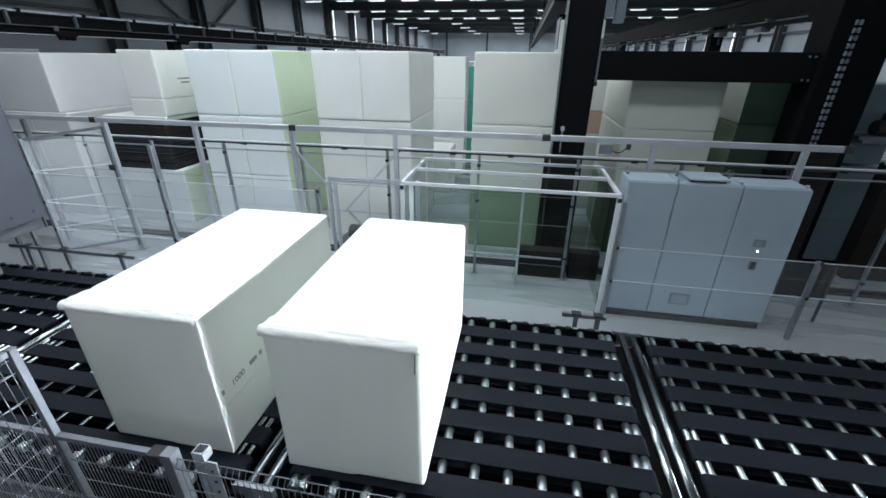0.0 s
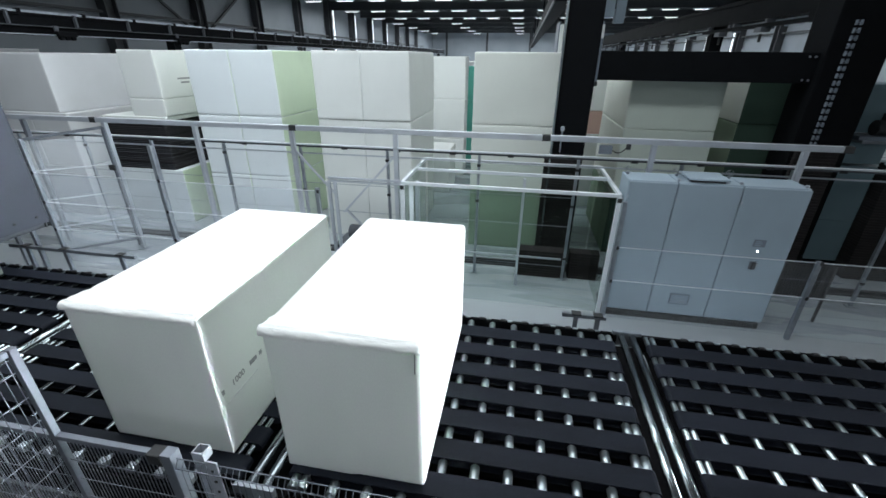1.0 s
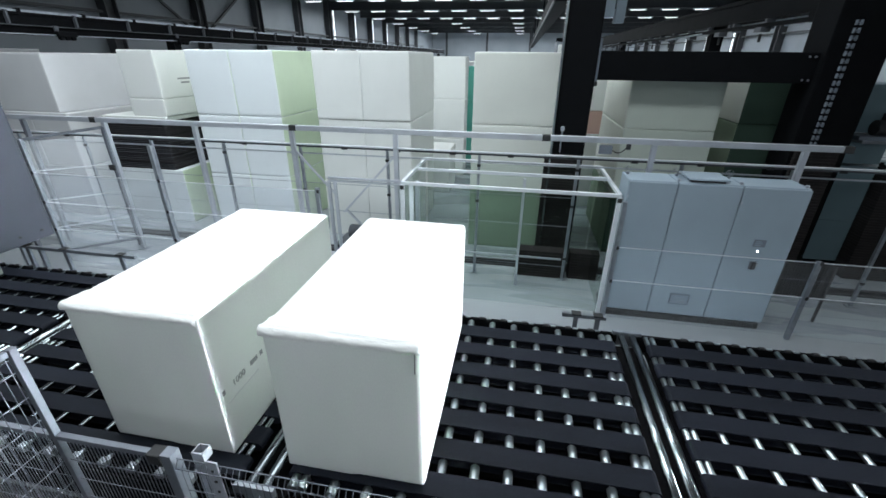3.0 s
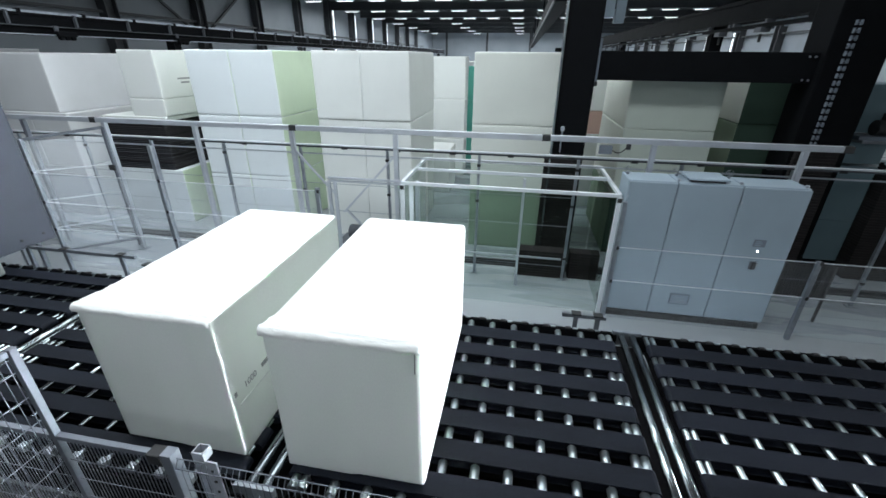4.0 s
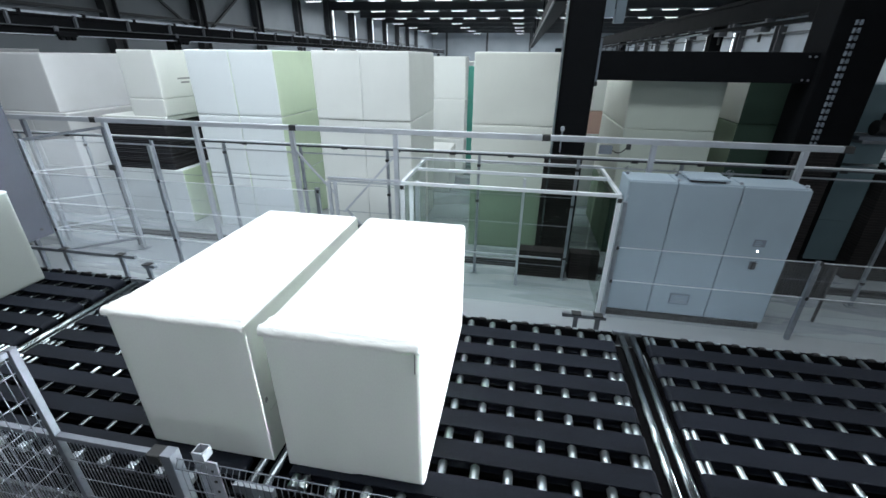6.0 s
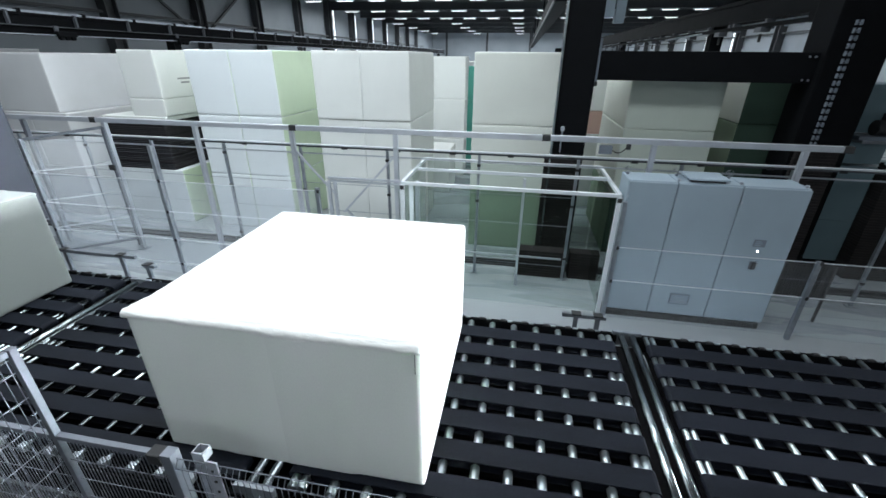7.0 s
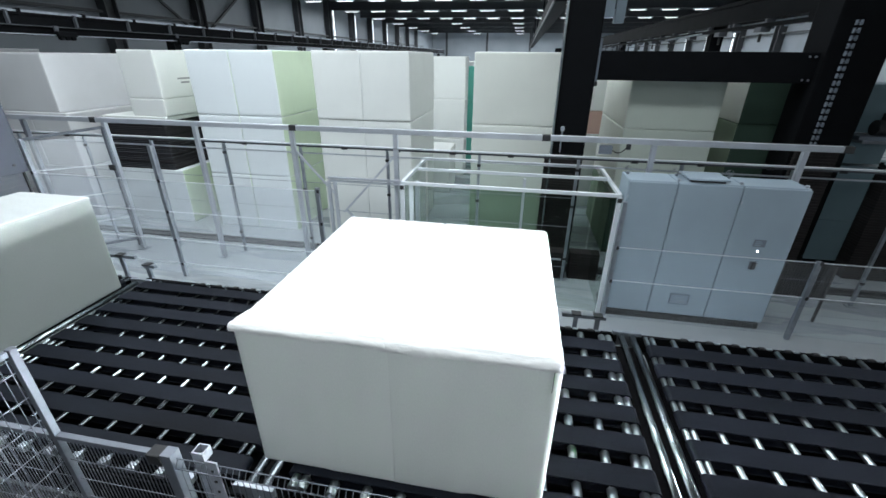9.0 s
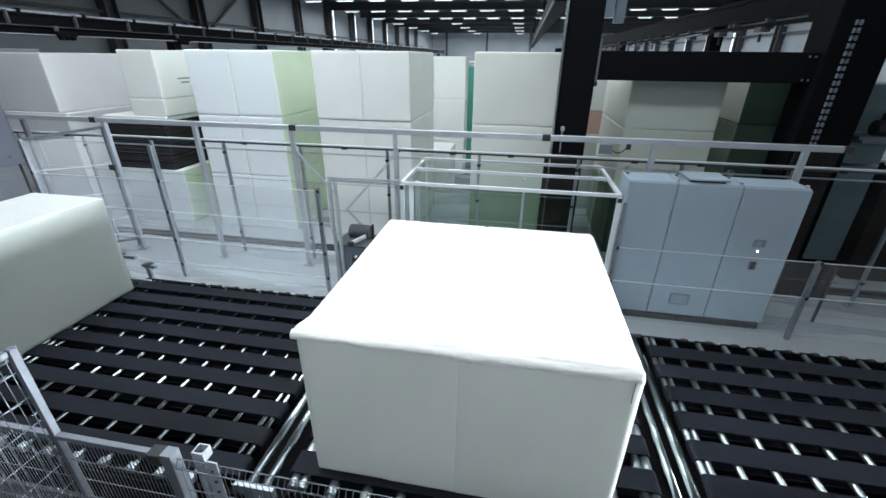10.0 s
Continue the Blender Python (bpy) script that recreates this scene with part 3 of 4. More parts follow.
stack(-9.62, Y0 + 0.05, 0.82, 1.2, [WHITE], 1, z=2.71, h=0.93)
narrow = bpy.data.objects[[o.name for o in bpy.data.objects if o.name.startswith("stored_foam_block")][-1]]
for z0, y0, y1 in ((0.36, 0.52, 1.1), (0.28, 0.60, 0.85)):
    part("printed_bar", box(0.816, y0, z0, 0.822, y1, z0 + 0.035), INK, narrow)
stack(-8.03, Y0, 1.88, 1.85, [BLUE, BLUE, BLUE])
stack(-5.37, Y0, 1.88, 2.2, [WHITE, WHITE, WHITE])
stack(-2.32, Y0, 1.87, 2.0, [MOSS, SAGE, SAGE], 1)
stack(0.38, Y0 + 0.15, 1.5, 2.3, [DARKM, MIST, MIST], 1)
stack(2.335, Y0 + 0.45, 1.5, 1.9, [DARKM, DARKM], 1, h=1.27)
stack(2.335, Y0 + 0.45, 1.5, 1.9, [DARKG], 1, z=2.55, h=1.0)
stack(-5.1, 7.6, 1.94, 0.7, [WHITE, WHITE, WHITE], h=1.19)
stack(-4.1, 5.65, 0.8, 1.15, [WHITE], 1)
stack(-0.45, 9.0, 1.3, 2.0, [WHITE, WHITE], 1)
stack(-3.47, 9.5, 0.6, 1.2, [TEAL, TEAL, TEAL], 1, h=1.09)
stack(-3.95, 13.0, 1.9, 2.0, [WHITE, WHITE, WHITE], h=1.13)
stack(-0.35, 5.2, 0.95, 1.9, [WHITE], 1, h=1.87)
stack(-0.35, 5.2, 0.95, 1.9, [PINK], 1, z=1.874, h=0.54)
stack(-0.35, 5.2, 0.95, 1.9, [WHITE], 1, z=2.418, h=1.2)
stack(-10.6, 5.4, 3.4, 1.9, [WHITE, WHITE, WHITE], 4)
carried_block = stored(-0.45, 9.0, 3.8, 1.3, 2.0, 1.2, (FOAM_GREY, None, "off-white foam block lowered by the far gantry"), "carried foam block")


gripper = thing("block_gripper", "grey gripper mast of the far gantry", "gripper", "", (-0.45, 9.0, 3.8))
part("gripper_plate", box(-0.03, 0.3, 0.4, 0.014, 1.7, 1.3), MACHINE, gripper)
part("gripper_plate", box(1.285, 0.3, 0.4, 1.326, 1.7, 1.3), MACHINE, gripper)
part("gripper_beam", box(-0.03, 0.9, 1.3, 1.326, 1.1, 1.42), BLACK, gripper)
part("mast", box(0.5, 0.9, 1.42, 0.7, 1.1, 4.8), BLACK, gripper)


# ---- cabinet ----
def cabinet():
    k = thing("control_cabinet", "light grey three-door electrical control cabinet on a plinth", "control cabinet", "", (0, 0, 0))
    edges = (0.05, 0.668, 1.458, 2.25)
    for i in range(3):
        a, b = edges[i], edges[i + 1]
        part("cabinet_body", box(a + 0.002, 0.03, 0.096, b - 0.002, 0.49, 2.1, 0.02), CABINET, k)
        door = part("door", box(a + 0.007, 0.0, 0.10, b - 0.007, 0.026, 2.085, 0.008), CABINET, k)
        for z in (0.35, 1.85):
            part("hinge", box(a + 0.012, -0.012, z, a + 0.024, 0.0, z + 0.05, 0.003), ZINC, door)
        if i == 2:
            part("handle_plate", box(1.815, -0.008, 0.94, 1.905, 0.0, 1.06, 0.003), DARK_PAINT, door)
            part("swing_handle", box(1.845, -0.045, 0.955, 1.878, -0.008, 1.05, 0.008), RUBBER, door, "black swing handle")
            part("key_switch", rod((1.90, -0.03, 1.03), (1.90, -0.0, 1.03), 0.018, 12), ZINC, door)
            part("rating_plate", box(1.78, -0.004, 1.28, 1.93, 0.0, 1.385), MACHINE, door, "grey printed plate")
            for q in range(3):
                part("print_row", box(1.80, -0.0055, 1.30 + q * 0.026, 1.87 + 0.02 * (q % 2), -0.0035, 1.31 + q * 0.026), CABINET, door)
            part("indicator", rod((1.859, -0.014, 1.217), (1.859, 0.0, 1.217), 0.012, 12), LED, door, "lit white indicator lamp")
        if i == 1:
            vent = part("filter_vent", box(0.93, -0.016, 0.28, 1.20, 0.0, 0.455, 0.004), MACHINE, door, "grey filter vent")
            for j in range(6):
                part("vent_slat", box(0.955, -0.022, 0.302 + j * 0.024, 1.175, -0.016, 0.314 + j * 0.024), CABINET, vent)
    # black filler that draws the shadow gap beneath the roof plate
    part("roof_riser", box(0.84, 0.08, 2.1, 1.26, 0.40, 2.13), RUBBER, k)
    part("roof_plate", box(0.80, 0.04, 2.13, 1.30, 0.44, 2.155, 0.008), CABINET, k)
    for x in (0.69, 1.44, 2.20):
        part("roof_bolt", rod((x, 0.07, 2.1), (x, 0.07, 2.135), 0.022, 12), ZINC, k)
    for x in (0.74, 1.40, 0.10):
        eye = bmesh.new()
        bmesh.ops.create_cone(eye, cap_ends=False, segments=14, radius1=0.05, radius2=0.05, depth=0.025, matrix=Matrix.Translation((x, 0.36, 2.168)) @ Euler((math.pi / 2, 0, 0)).to_matrix().to_4x4())
        bmesh.ops.create_cone(eye, cap_ends=False, segments=14, radius1=0.028, radius2=0.028, depth=0.025, matrix=Matrix.Translation((x, 0.36, 2.168)) @ Euler((math.pi / 2, 0, 0)).to_matrix().to_4x4())
        add_rod(eye, (x, 0.36, 2.1), (x, 0.36, 2.13), 0.022, 10)
        part("lifting_eye", eye, ZINC, k)
    part("plinth", box(0.02, -0.02, 0, 2.2, 0.47, 0.092), RUBBER, k)
    for j in range(46):
        x = 0.04 + j * 0.046
        part("plinth_grille_bar", box(x, -0.032, 0.006, x + 0.026, -0.02, 0.084), GIRDER, k)
    return k


cabinet()


# ---- fences ----
def high_rail():
    f = thing("high_rail_frame", "tall aluminium profile frame carrying a straight top rail", "frame", "", (0, 0.65, 0))
    joints = (-16.0, -8.89, -5.08, -1.05, 2.86)
    for a, b in zip(joints, joints[1:]):
        part("top_rail", box(a + 0.05, -0.04, 2.46, b - 0.05, 0.04, 2.54, 0.008), ALU, f)
        part("rail_joint", box(b - 0.06, -0.045, 2.455, b + 0.06, 0.045, 2.545, 0.006), RUBBER, f, "black plastic rail joint")
    for x in (-14.0, -12.22, -10.45, -8.70, -6.90, -5.12, -3.36, 0.46, 2.38):
        # western posts take the darkened steel, against the east light on them
        post = part("post", box(x - 0.035, -0.035, 0.015, x + 0.035, 0.035, 2.46, 0.004), FENCE if x < -9 else ALU, f)
        part("foot_plate", box(x - 0.08, -0.08, 0, x + 0.08, 0.08, 0.015), ZINC, post)
    for a, b in (((-5.12, 0, 2.16), (-4.45, 0, 1.40)), ((-3.40, 0, 2.10), (-4.33, 0, 1.10)), ((-4.28, 0, 1.14), (-3.94, 0, 0.78))):
        part("brace", bar(a, b, 0.03), ALU, f)
    part("junction_box", box(-0.28, -0.02, 2.30, -0.10, 0.06, 2.42, 0.008), MACHINE, f)
    lead = bmesh.new()
    pts = [(-0.10 + 0.024 * i, -0.02, 2.36 - 0.055 * math.sin(math.pi * i / 8) + 0.006 * i) for i in range(9)]
    for a, b in zip(pts, pts[1:]):
        add_rod(lead, a, b, 0.008, 8)
    part("cable", lead, RUBBER, f, "black sagging cable")
    part("plug", box(0.08, -0.04, 2.38, 0.14, 0.0, 2.46, 0.006), RUBBER, f)
    return f


high_rail()


def rear_fence():
    f = thing("rear_guard_fence", "slim grey guard fence with posts and a double top rail", "fence", "", (0, 0.95, 0))
    part("top_rail", box(-16, -0.04, 2.168, 6, 0.03, 2.19, 0.003), WHITE_PROFILE, f)
    part("cable_tray", box(-16, -0.045, 2.142, 6, 0.03, 2.166), DARK_PAINT, f, "dark grey cable tray")
    part("mid_rail", box(-16, -0.012, 2.02, 6, 0.012, 2.04), ALU, f)
    posts = (-14.1, -12.6, -11.1, -9.6, -8.14, -6.65, -5.17, -3.6, -2.05, -0.5, 1.0, 2.5, 4.0)
    for x in posts:
        post = part("post", box(x - 0.022, -0.022, 0.01, x + 0.022, 0.022, 2.13), ZINC, f)
        part("foot_plate", box(x - 0.07, -0.05, 0, x + 0.07, 0.05, 0.01), ZINC, post)
        for z in (1.95, 1.35, 0.4):
            part("panel_clip", box(x - 0.03, -0.036, z, x + 0.03, -0.022, z + 0.04), RUBBER, post)
    for z in (1.5, 1.0, 0.25):
        part("wire", box(-16, -0.004, z, -0.5, 0.004, z + 0.008), ZINC, f)
    x = -15.5
    while x < 5:
        part("tray_clamp", box(x - 0.05, -0.05, 2.125, x + 0.05, -0.044, 2.17), RUBBER, f)
        x += 0.93
    return f


rear_fence()


def front_fence(x0, x1, wires, posts):
    f = thing("guard_fence", "aluminium guard fence with thin horizontal wires", "fence", "guard fences", (0, -0.2, 0))
    for z in wires:
        part("wire", box(x0, -0.005, z - 0.005, x1, 0.005, z + 0.005), WHITE_PROFILE, f)
        if x0 > 0:
            part("thin_wire", box(x0, -0.0015, z - 0.26, x1, 0.0015, z - 0.257), ZINC, f)
    for x, top in posts:
        post = part("post", box(x - 0.03, -0.025, 0, x + 0.03, 0.025, top, 0.004), ZINC, f)
        nxt = [q for q, _ in posts if q > x]
        if nxt:
            pane = part("clear_panel", box(x + 0.04, 0.008, 0.06, nxt[0] - 0.04, 0.012, 1.72 if x1 < 0 else 1.18), CLEAR if x1 < 0 else THIN_CLEAR, f, "clear plastic panel with a milky tone for haze")
            pane.visible_shadow = False
        for z in wires:
            if z < top:
                part("wire_clip", box(x + 0.0, -0.034, z - 0.025, x + 0.035, -0.026, z + 0.025), RUBBER, post)


front_fence(-9.5, -4.35, (1.73, 1.21, 0.70, 0.25), ((-9.48, 2.28), (-7.05, 2.28), (-4.35, 1.78)))
front_fence(0.04, 7.0, (1.20, 0.68), ((0.0, 1.86), (2.5, 1.22), (5.0, 1.22)))


def gate_leaf():
    """The hinged leaf that stands ajar between the two fence lines."""
    g = thing("fence_gate", "aluminium framed clear fence gate standing ajar", "gate", "", (-9.55, -0.15, 0))
    d = Vector((0.83, 0.76, 0))
    zs = (0.25, 2.26)
    for z in zs:
        part("gate_bar", bar((0, 0, z), (d.x, d.y, z + (0.12 if z > 1 else 0)), 0.045), FENCE, g)
    part("gate_stile", bar((0, 0, 0.0), (0, 0, 2.28), 0.05), FENCE, g)
    part("gate_stile", bar((d.x, d.y, 0.1), (d.x, d.y, 2.38), 0.05), FENCE, g)
    for z in (0.7, 1.21, 1.73):
        part("gate_wire", bar((0, 0, z), (d.x, d.y, z), 0.012), WHITE_PROFILE, g)
    pane = part("clear_panel", bar((d.x * 0.03, d.y * 0.03, 1.26), (d.x * 0.97, d.y * 0.97, 1.26), 0.006, 1.95), CLEAR, g, "clear plastic panel")
    pane.visible_shadow = False
    part("gate_lock", box(d.x - 0.08, d.y - 0.06, 1.62, d.x + 0.04, d.y - 0.03, 1.72, 0.006), RUBBER, g, "black lock box")
    return g


gate_leaf()


def cage():
    c = thing("profile_cage", "open-topped white aluminium profile cage with clear panels", "cage", "", (0, 0, 0))
    x0, x1, y0, y1, z = -3.07, -0.045, -0.07, 1.55, 1.895
    for a, b in (((x0, y0, z), (x1, y0, z)), ((x0, y1, z), (x1, y1, z)), ((x0, y0, z), (x0, y1, z)), ((x1, y0, z), (x1, y1, z)), ((x0, 0.78, z), (x1 - 0.02, 0.78, z))):
        part("top_bar", bar(a, b, 0.045), WHITE_PROFILE, c)
    for x, y in ((x0, y0), (x0 + 0.125, y0 + 0.03), (x1, y0)):
        post = part("post", box(x - 0.028, y - 0.028, 0.02, x + 0.028, y + 0.028, z - 0.0225, 0.004), WHITE_PROFILE, c)
        part("post_foot", box(x - 0.05, y - 0.05, 0, x + 0.05, y + 0.05, 0.02), RUBBER, post)
    part("rear_post", box(-1.325, 0.6, 0.0, -1.285, 0.64, z - 0.02), ALU, c)
    part("rear_bar", bar((x0, 0.62, 0.55), (-1.33, 0.62, 0.55), 0.025), ALU, c)
    part("rear_bar", bar((-1.28, 0.62, 0.55), (-0.6, 0.62, 0.55), 0.025), ALU, c)
    part("corner_cap", box(x1 - 0.03, y0 - 0.036, z - 0.09, x1 + 0.03, y0 - 0.029, z - 0.03), RUBBER, c)
    part("corner_cap", box(x0 - 0.03, y0 - 0.036, z - 0.09, x0 + 0.03, y0 - 0.029, z - 0.03), RUBBER, c)
    for a in ((x0 + 0.03, y0 - 0.003, 0.05, x1 - 0.03, y0 + 0.003, z - 0.025), (x0 + 0.03, y1 - 0.003, 0.05, x1 - 0.03, y1 + 0.003, z - 0.025), (x0 - 0.003, y0 + 0.07, 0.05, x0 + 0.003, y1 - 0.03, z - 0.025), (x1 - 0.003, y0 + 0.03, 0.05, x1 + 0.003, y1 - 0.03, z - 0.025)):
        pane = part("clear_panel", box(*a), PANE, c, "tinted clear plastic panel")
        pane.visible_shadow = False
    # the lower frame beside it
    for a, b in (((-4.32, 0.15, 1.85), (x0, 0.15, 1.85)), ((-4.32, 0.15, 1.80), (x0, 0.15, 1.80))):
        part("side_bar", bar(a, b, 0.03), ALU, c)
    for x in (-4.32, -4.22):
        part("side_post", box(x - 0.022, 0.13, 0, x + 0.022, 0.17, 1.79), ALU, c)
    for x in (-3.25, -2.92):
        part("side_post", box(x - 0.03, 0.22, 0, x + 0.03, 0.28, 1.84), ALU, c)
    return c


cage()


def pump_unit():
    u = thing("drive_unit", "pale grey drive unit with motor and black valves", "machine", "", (-4.02, 0.42, 0))
    part("unit_body", box(-0.30, -0.2, 0, 0.3, 0.25, 0.66, 0.015), MACHINE, u)
    part("unit_top", box(-0.33, -0.24, 0.66, 0.34, 0.29, 0.69, 0.006), DARK_PAINT, u)
    motor = part("motor", rod((-0.18, 0.12, 0.80), (0.18, 0.12, 0.80), 0.11, 20), DARK_PAINT, u, "dark grey ribbed motor", False)
    for i in range(8):
        part("cooling_fin", rod((-0.15 + i * 0.04, 0.12, 0.80), (-0.135 + i * 0.04, 0.12, 0.80), 0.122, 20), DARK_PAINT, motor)
    part("motor_foot", box(-0.15, 0.04, 0.68, 0.15, 0.2, 0.71), ZINC, u)
    part("upright_rod", rod((0.24, 0.08, 0.66), (0.24, 0.08, 0.96), 0.022, 10), RUBBER, u)
    for z in (0.28, 0.42):
        for x in (-0.02, 0.14):
            part("valve", box(x, -0.3, z, x + 0.12, -0.2, z + 0.09, 0.012), RUBBER, u, "black valve block")
    part("cylinder_rod", bar((-0.06, -0.2, 0.71), (0.16, -0.06, 0.80), 0.05), WHITE_PROFILE, u, "pale clevis rod")
    part("clevis", box(-0.1, -0.25, 0.66, 0.0, -0.19, 0.75, 0.01), RUBBER, u)
    part("fitting", rod((0.05, -0.33, 0.52), (0.05, -0.27, 0.52), 0.02, 10), WHITE_PROFILE, u)
    for i, x in enumerate((-0.05, 0.1, 0.2)):
        part("air_hose", rod((x, -0.26, 0.2), (x + 0.03, -0.23, 0.5 - 0.05 * i), 0.012, 8), RUBBER, u)
    return u


pump_unit()


def guard_rail(x0, x1, y, z, legs):
    g = thing("guard_rail", "low galvanised guard rail beside the conveyor", "guard rail", "low guard rails", (0, y, 0))
    part("rail_bar", bar((x0, 0, z), (x1, 0, z), 0.05), ZINC, g)
    for x in legs:
        part("leg", box(x - 0.03, -0.02, 0, x + 0.03, 0.02, z - 0.025), ZINC, g)
        part("leg_pad", box(x - 0.06, -0.05, z + 0.025, x + 0.06, 0.05, z + 0.04), RUBBER, g)


guard_rail(-9.8, -7.35, -0.75, 0.60, (-9.45, -8.7, -7.62))
guard_rail(-0.68, -0.12, -0.86, 0.45, (-0.5, -0.22))
guard_rail(-6.95, -6.75, -1.0, 0.62, (-6.88,))

tracks = thing("floor_track", "dark recessed double floor track behind the fence", "track", "", (0, 1.4, 0))
for dy in (-0.09, 0.09):
    part("track_bar", box(-18, dy - 0.025, 0, 8, dy + 0.025, 0.035), GIRDER, tracks)
part("track_bed", box(-18, -0.06, 0, 8, 0.06, 0.012), NEAR_BLACK, tracks)


def bellows(x, y, w, d, h, label):
    b = thing("bellows_cover", label, "bellows", "bellows covers", (x, y, 0))
    n = max(4, int(h / 0.024))
    for i in range(n):
        k = 0.0 if i % 2 else 0.007
        part("fold", box(k, k, h * i / n, w - k, d - k, h * (i + 1) / n - 0.002), BELLOWS, b)
    return b


bellows(-1.30, 0.98, 0.85, 0.25, 0.50, "low black ribbed bellows cover on the floor")
bellows(-0.40, 1.02, 0.50, 0.22, 0.50, "low black ribbed bellows cover on the floor")
bellows(-0.98, 1.66, 0.62, 0.03, 2.0, "black ribbed bellows cover on the gantry column")
bellows(2.83, 1.60, 0.60, 0.08, 2.3, "black ribbed bellows cover on the gantry column")
bellows(4.50, 1.98, 1.9, 0.3, 2.05, "wide black ribbed bellows cover by the machine")


def side_machine():
    m = thing("side_machine", "dark blue-grey machine housing with a small black motor", "machine", "", (3.9, 2.3, 0))
    part("housing", box(-0.22, 0.0, 0.20, 1.2, 0.8, 0.98, 0.012), TEAL_PAINT, m)
    part("housing", box(-0.22, 0.0, 0.985, 1.2, 0.8, 1.95, 0.012), TEAL_PAINT, m)
    part("housing_base", box(-0.18, 0.05, 0, 1.2, 0.75, 0.20), BLACK, m)
    part("upper_housing", box(0.05, 0.0, 2.0, 0.62, 0.9, 2.36, 0.012), TEAL_PAINT, m)
    part("upper_housing", box(0.05, 0.02, 2.50, 3.0, 0.9, 3.24, 0.012), TEAL_PAINT, m)
    part("shelf", box(0.0, -0.25, 2.42, 1.1, 0.15, 2.48), MACHINE, m)
    part("mounting_plate", box(0.1, -0.2, 2.36, 0.5, 0.02, 2.42, 0.006), ZINC, m)
    part("feed_hose", rod((0.55, -0.22, 2.05), (0.62, -0.22, 2.5), 0.022, 10), ALU, m, "grey corrugated hose")
    part("feed_hose", rod((0.62, -0.22, 2.5), (0.9, -0.2, 2.58), 0.022, 10), ALU, m, "grey corrugated hose")
    motor = part("motor", rod((0.25, -0.1, 2.6), (0.7, -0.1, 2.6), 0.12, 18), RUBBER, m, "black motor")
    part("terminal_box", box(0.35, -0.2, 2.68, 0.5, -0.02, 2.82, 0.01), RUBBER, motor)
    return m


side_machine()


def wire_basket():
    b = thing("wire_guard", "black wire grille guard on short legs", "guard", "", (2.45, 0.35, 0))
    for x in (0.0, 0.68):
        part("guard_leg", box(x - 0.015, -0.015, 0, x + 0.015, 0.015, 0.93), RUBBER, b)
    for i in range(17):
        x = 0.02 + i * 0.04
        part("grille_bar", box(x, -0.006, 0.40, x + 0.012, 0.006, 0.92), RUBBER, b)
    for i in range(13):
        z = 0.40 + i * 0.043
        part("grille_bar", box(0.0, 0.0, z, 0.68, 0.012, z + 0.012), RUBBER, b)
    part("guard_backing", box(0.0, 0.02, 0.40, 0.68, 0.03, 0.92), BLACK, b)
    return b


wire_basket()


def lift_gate():
    g = thing("lift_gate", "blue-grey painted steel lifting side gate by the conveyor", "gate", "", (-9.40, -0.3, 0.9))
    part("gate_panel", box(-0.05, -0.95, 0, 0, 0, 2.6, 0.012), LILAC, g)
    for y in (-0.18, -0.52):
        part("bolt", rod((0, y, 0.14), (0.012, y, 0.14), 0.02, 10), RUBBER, g, "black bolt head")
    return g


def infeed_housing():
    h = thing("infeed_housing", "dark grey louvred machine housing behind the lifting gate", "machine", "", (-9.47, -0.3, 0))
    part("housing_body", box(-0.75, -0.95, 0.80, -0.012, -0.01, 3.0, 0.01), DARK_PAINT, h)
    for i in range(28):
        z = 0.84 + i * 0.076
        part("louvre", box(-0.012, -0.9, z, -0.006, -0.06, z + 0.05), DARK_PAINT, h)
    for x, y in ((-0.3, -0.08), (-0.7, -0.08), (-0.7, -0.85), (-0.3, -0.85)):
        part("leg", box(x - 0.03, y - 0.03, 0, x + 0.03, y + 0.03, 0.80), ZINC, h)
    for y in (-0.04, -0.93):
        part("gate_track", box(-0.012, y - 0.015, 0.80, 0.021, y + 0.015, 4.6), GIRDER, h)
    return h


infeed_housing()
gate = lift_gate()


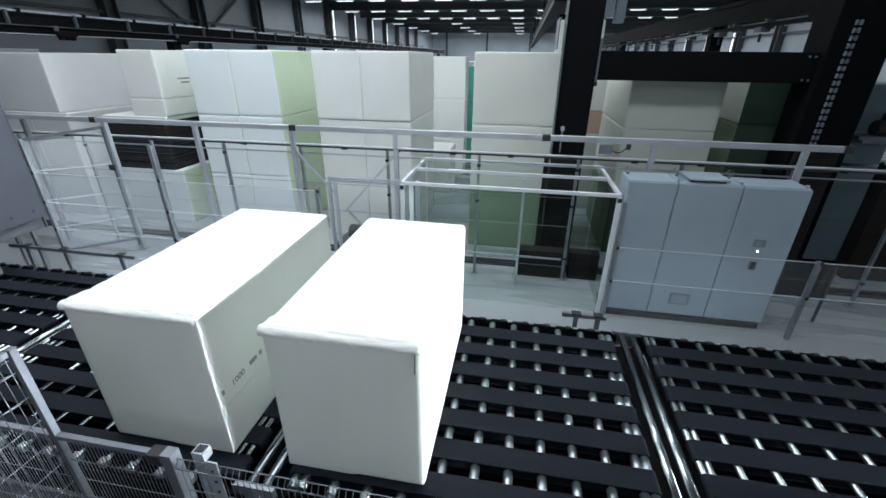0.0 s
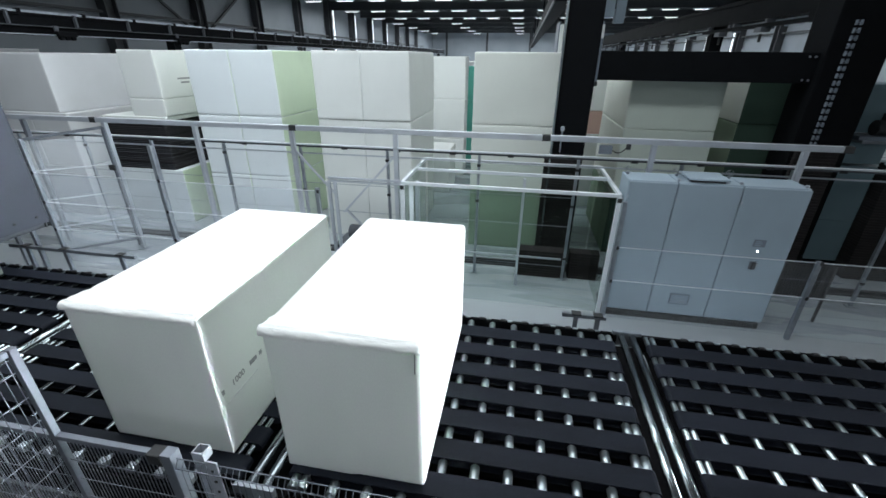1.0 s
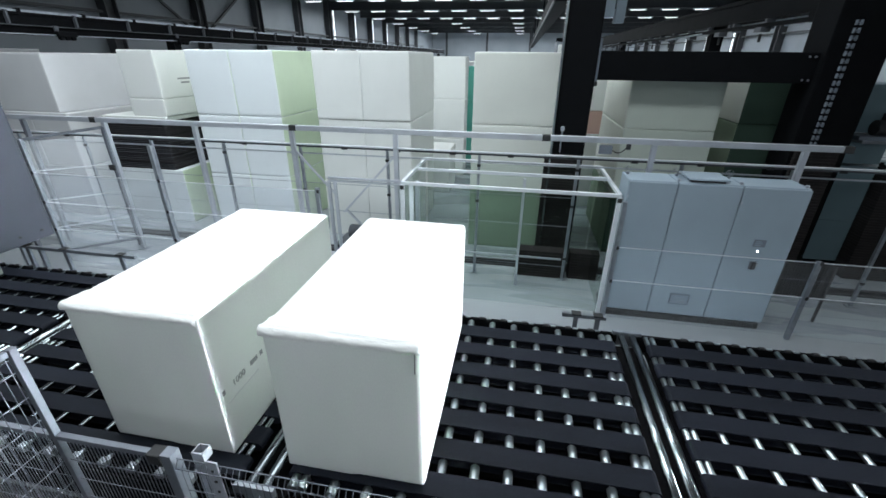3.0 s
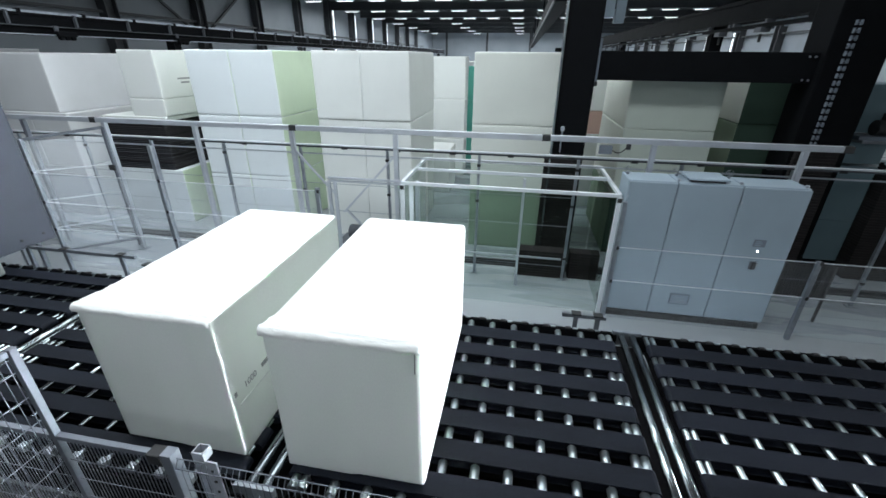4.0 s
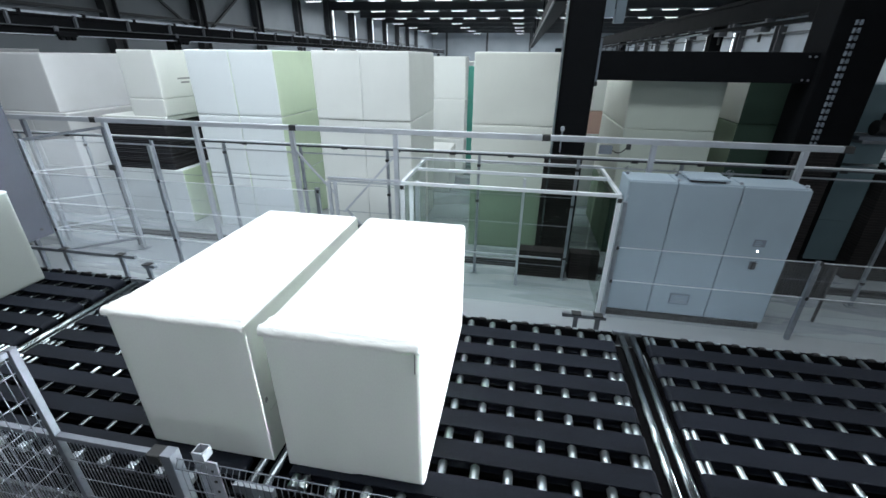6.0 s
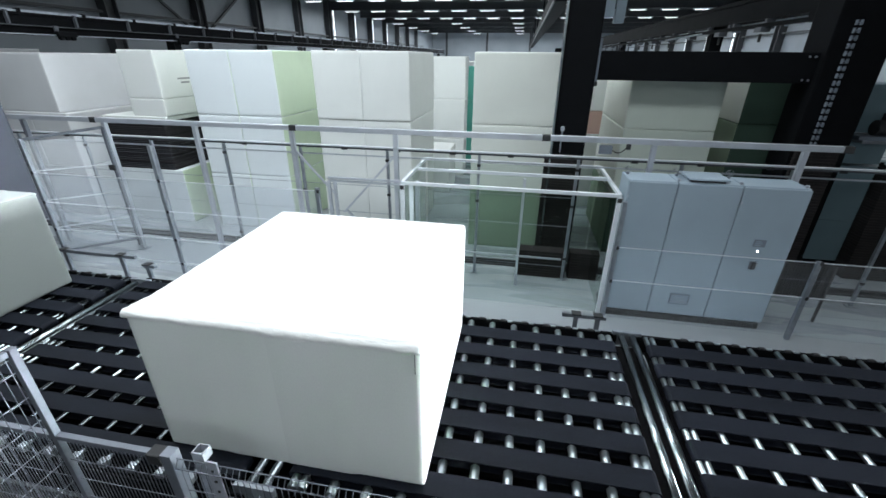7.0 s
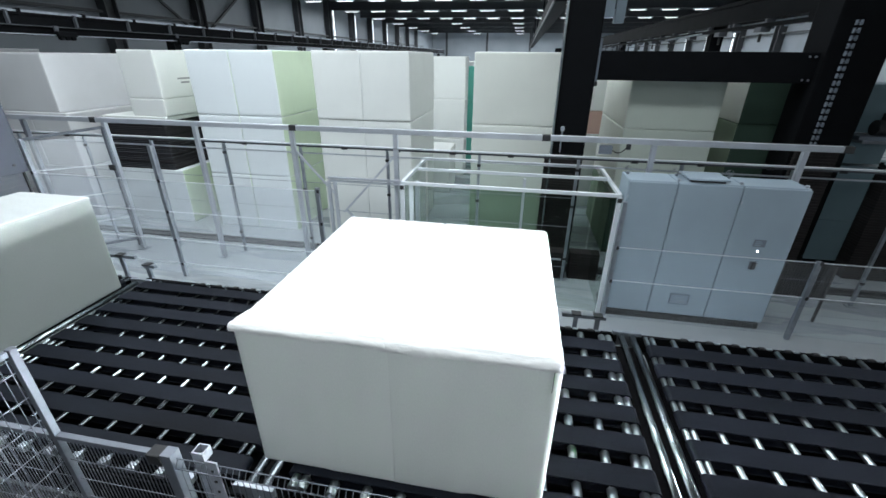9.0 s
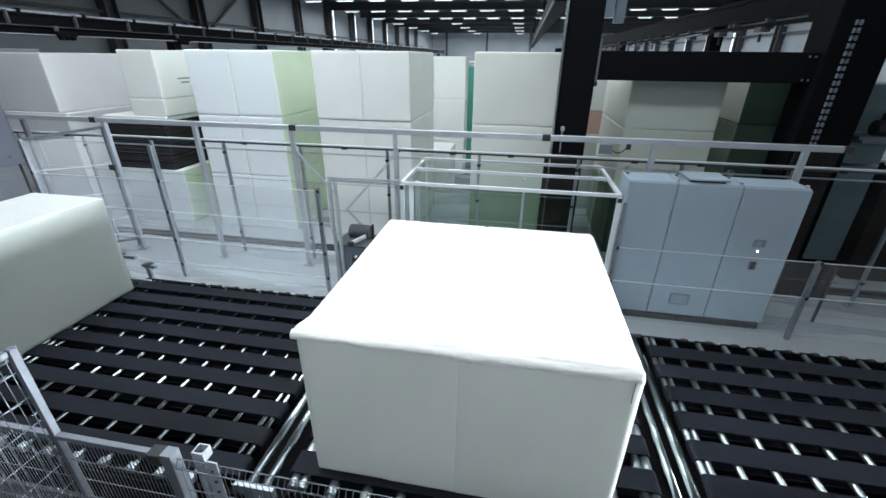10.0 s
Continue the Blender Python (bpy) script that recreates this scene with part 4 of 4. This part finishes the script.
def near_fence():
    f = thing("mesh_fence", "galvanised wire mesh machine fence with steel posts", "fence", "", (0, -4.2, 0))
    part("top_rail", box(-5.6, -0.02, 1.155, -3.68, 0.02, 1.195, 0.004), FENCE, f)
    part("rail_end", box(-3.68, -0.045, 1.12, -3.58, 0.045, 1.21, 0.008), RUBBER, f, "black plastic rail end")
    part("tall_post", box(-4.452, -0.022, 0, -4.408, 0.022, 1.92, 0.005), FENCE, f)
    part("post_cap", box(-4.48, -0.1, 1.84, -4.45, -0.04, 1.90), RUBBER, f)
    part("post", box(-3.575, -0.04, 0, -3.495, 0.04, 1.22, 0.005), FENCE, f)
    flat = part("perforated_upright", box(-3.27, -0.012, 0, -3.19, 0.0, 1.2, 0.003), ALU, f, "perforated pale steel upright")
    for z in (1.12, 1.02, 0.92, 0.82, 0.72, 0.62):
        part("slot", rod((-3.23, -0.016, z), (-3.23, -0.011, z), 0.012, 10), RUBBER, flat)
    tube = bmesh.new()
    for q in ((-3.44, 0.06, 1.075, -3.355, 0.068, 1.155), (-3.44, 0.132, 1.075, -3.355, 0.14, 1.155), (-3.44, 0.068, 1.075, -3.432, 0.132, 1.155), (-3.363, 0.068, 1.075, -3.355, 0.132, 1.155)):
        add_box(tube, *q)
    add_box(tube, -3.44, 0.06, 0.0, -3.355, 0.068, 1.075)
    part("open_tube", tube, ALU, f, "open ended square tube")
    # right panel: wires with a bent top edge
    bm = bmesh.new()
    n = 0
    x = -3.49
    while x < 0.6:
        add_box(bm, x, -0.002, 0.05, x + 0.004, 0.002, 1.06)
        add_bar(bm, (x + 0.002, 0, 1.06), (x + 0.002, -0.03, 1.11), 0.004, 0.004)
        add_bar(bm, (x + 0.002, -0.03, 1.11), (x + 0.002, 0.0, 1.155), 0.004, 0.004)
        x += 0.045
    tagged(part("wire_grid", bm, FENCE, f), kind="stuff")
    for z, y in ((1.17, 0.0), (1.11, -0.03), (1.06, 0.0), (0.86, 0), (0.66, 0), (0.46, 0), (0.26, 0), (0.08, 0)):
        part("cross_wire", box(-3.49, y - 0.006, z - 0.003, 0.6, y - 0.001, z + 0.003), FENCE, f)
    bm = bmesh.new()
    x = -5.6
    while x < -3.58:
        if not -4.48 < x < -4.38:
            add_box(bm, x, -0.002, 0.05, x + 0.004, 0.002, 1.155)
        x += 0.032
    tagged(part("wire_grid", bm, FENCE, f), kind="stuff")
    for z in (0.95, 0.75, 0.55, 0.35, 0.15):
        part("cross_wire", box(-5.6, -0.007, z - 0.003, -3.58, -0.002, z + 0.003), FENCE, f)
    # the taller return panel towards the viewer's side
    part("return_rail", box(-4.45, -1.6, 1.88, -4.41, -0.03, 1.92, 0.004), FENCE, f)
    bm = bmesh.new()
    y = -1.58
    while y < -0.05:
        add_box(bm, -4.432, y, 0.05, -4.428, y + 0.004, 1.88)
        y += 0.045
    tagged(part("wire_grid", bm, FENCE, f), kind="stuff")
    for z in (1.75, 1.55, 1.35, 1.15, 0.95, 0.75, 0.55, 0.35):
        part("cross_wire", box(-4.437, -1.6, z - 0.003, -4.432, -0.03, z + 0.003), FENCE, f)


near_fence()


def motions():
    def slide(ob, rows):
        walk(ob, [(t, pose(x, y, z)) for t, x, y, z in rows])

    y, z = -3.626, ZC
    slide(block_a, [(0, -4.768, y, z), (2.7, -4.768, y, z), (3.2, -4.75, y, z), (4, -4.655, y, z), (4.5, -4.585, y, z), (5, -4.51, y, z), (5.5, -4.445, y, z), (7, -4.212, y, z), (7.5, -4.035, y, z), (8, -3.79, y, z), (8.5, -3.57, y, z), (9, -3.33, y, z), (9.5, -3.095, y, z), (10, -2.85, y, z)])
    slide(block_b, [(0, -3.100, y, z), (6.8, -3.100, y, z), (7, -3.098, y, z), (7.5, -2.918, y, z), (8, -2.666, y, z), (8.5, -2.438, y, z), (9, -2.194, y, z), (9.5, -1.957, y, z), (10, -1.712, y, z)])
    slide(block_c, [(0, -10.20, y, z), (3.2, -10.20, y, z), (4.5, -10.08, y, z), (5, -9.94, y, z), (5.5, -9.70, y, z), (7, -8.95, y, z), (7.5, -8.74, y, z), (8, -8.52, y, z), (8.5, -8.31, y, z), (9, -8.10, y, z), (9.5, -7.93, y, z), (10, -7.89, y, z)])
    slide(gripper, [(t, -0.45, 9.0, h) for t, h in ((0, 3.42), (1, 3.30), (2, 3.12), (2.7, 2.90), (3.8, 2.45), (10, 2.44))])
    slide(carried_block, [(t, -0.45, 9.0, h) for t, h in ((0, 3.42), (1, 3.30), (2, 3.12), (2.7, 2.90), (3.8, 2.45), (10, 2.44))])
    slide(gate, [(t, -9.40, -0.3, h) for t, h in ((0, 1.0), (2.5, 0.72), (4, 0.60), (5.5, 0.62), (7, 0.95), (8, 1.42), (8.5, 1.64), (9.2, 1.82), (10, 1.92))])


motions()
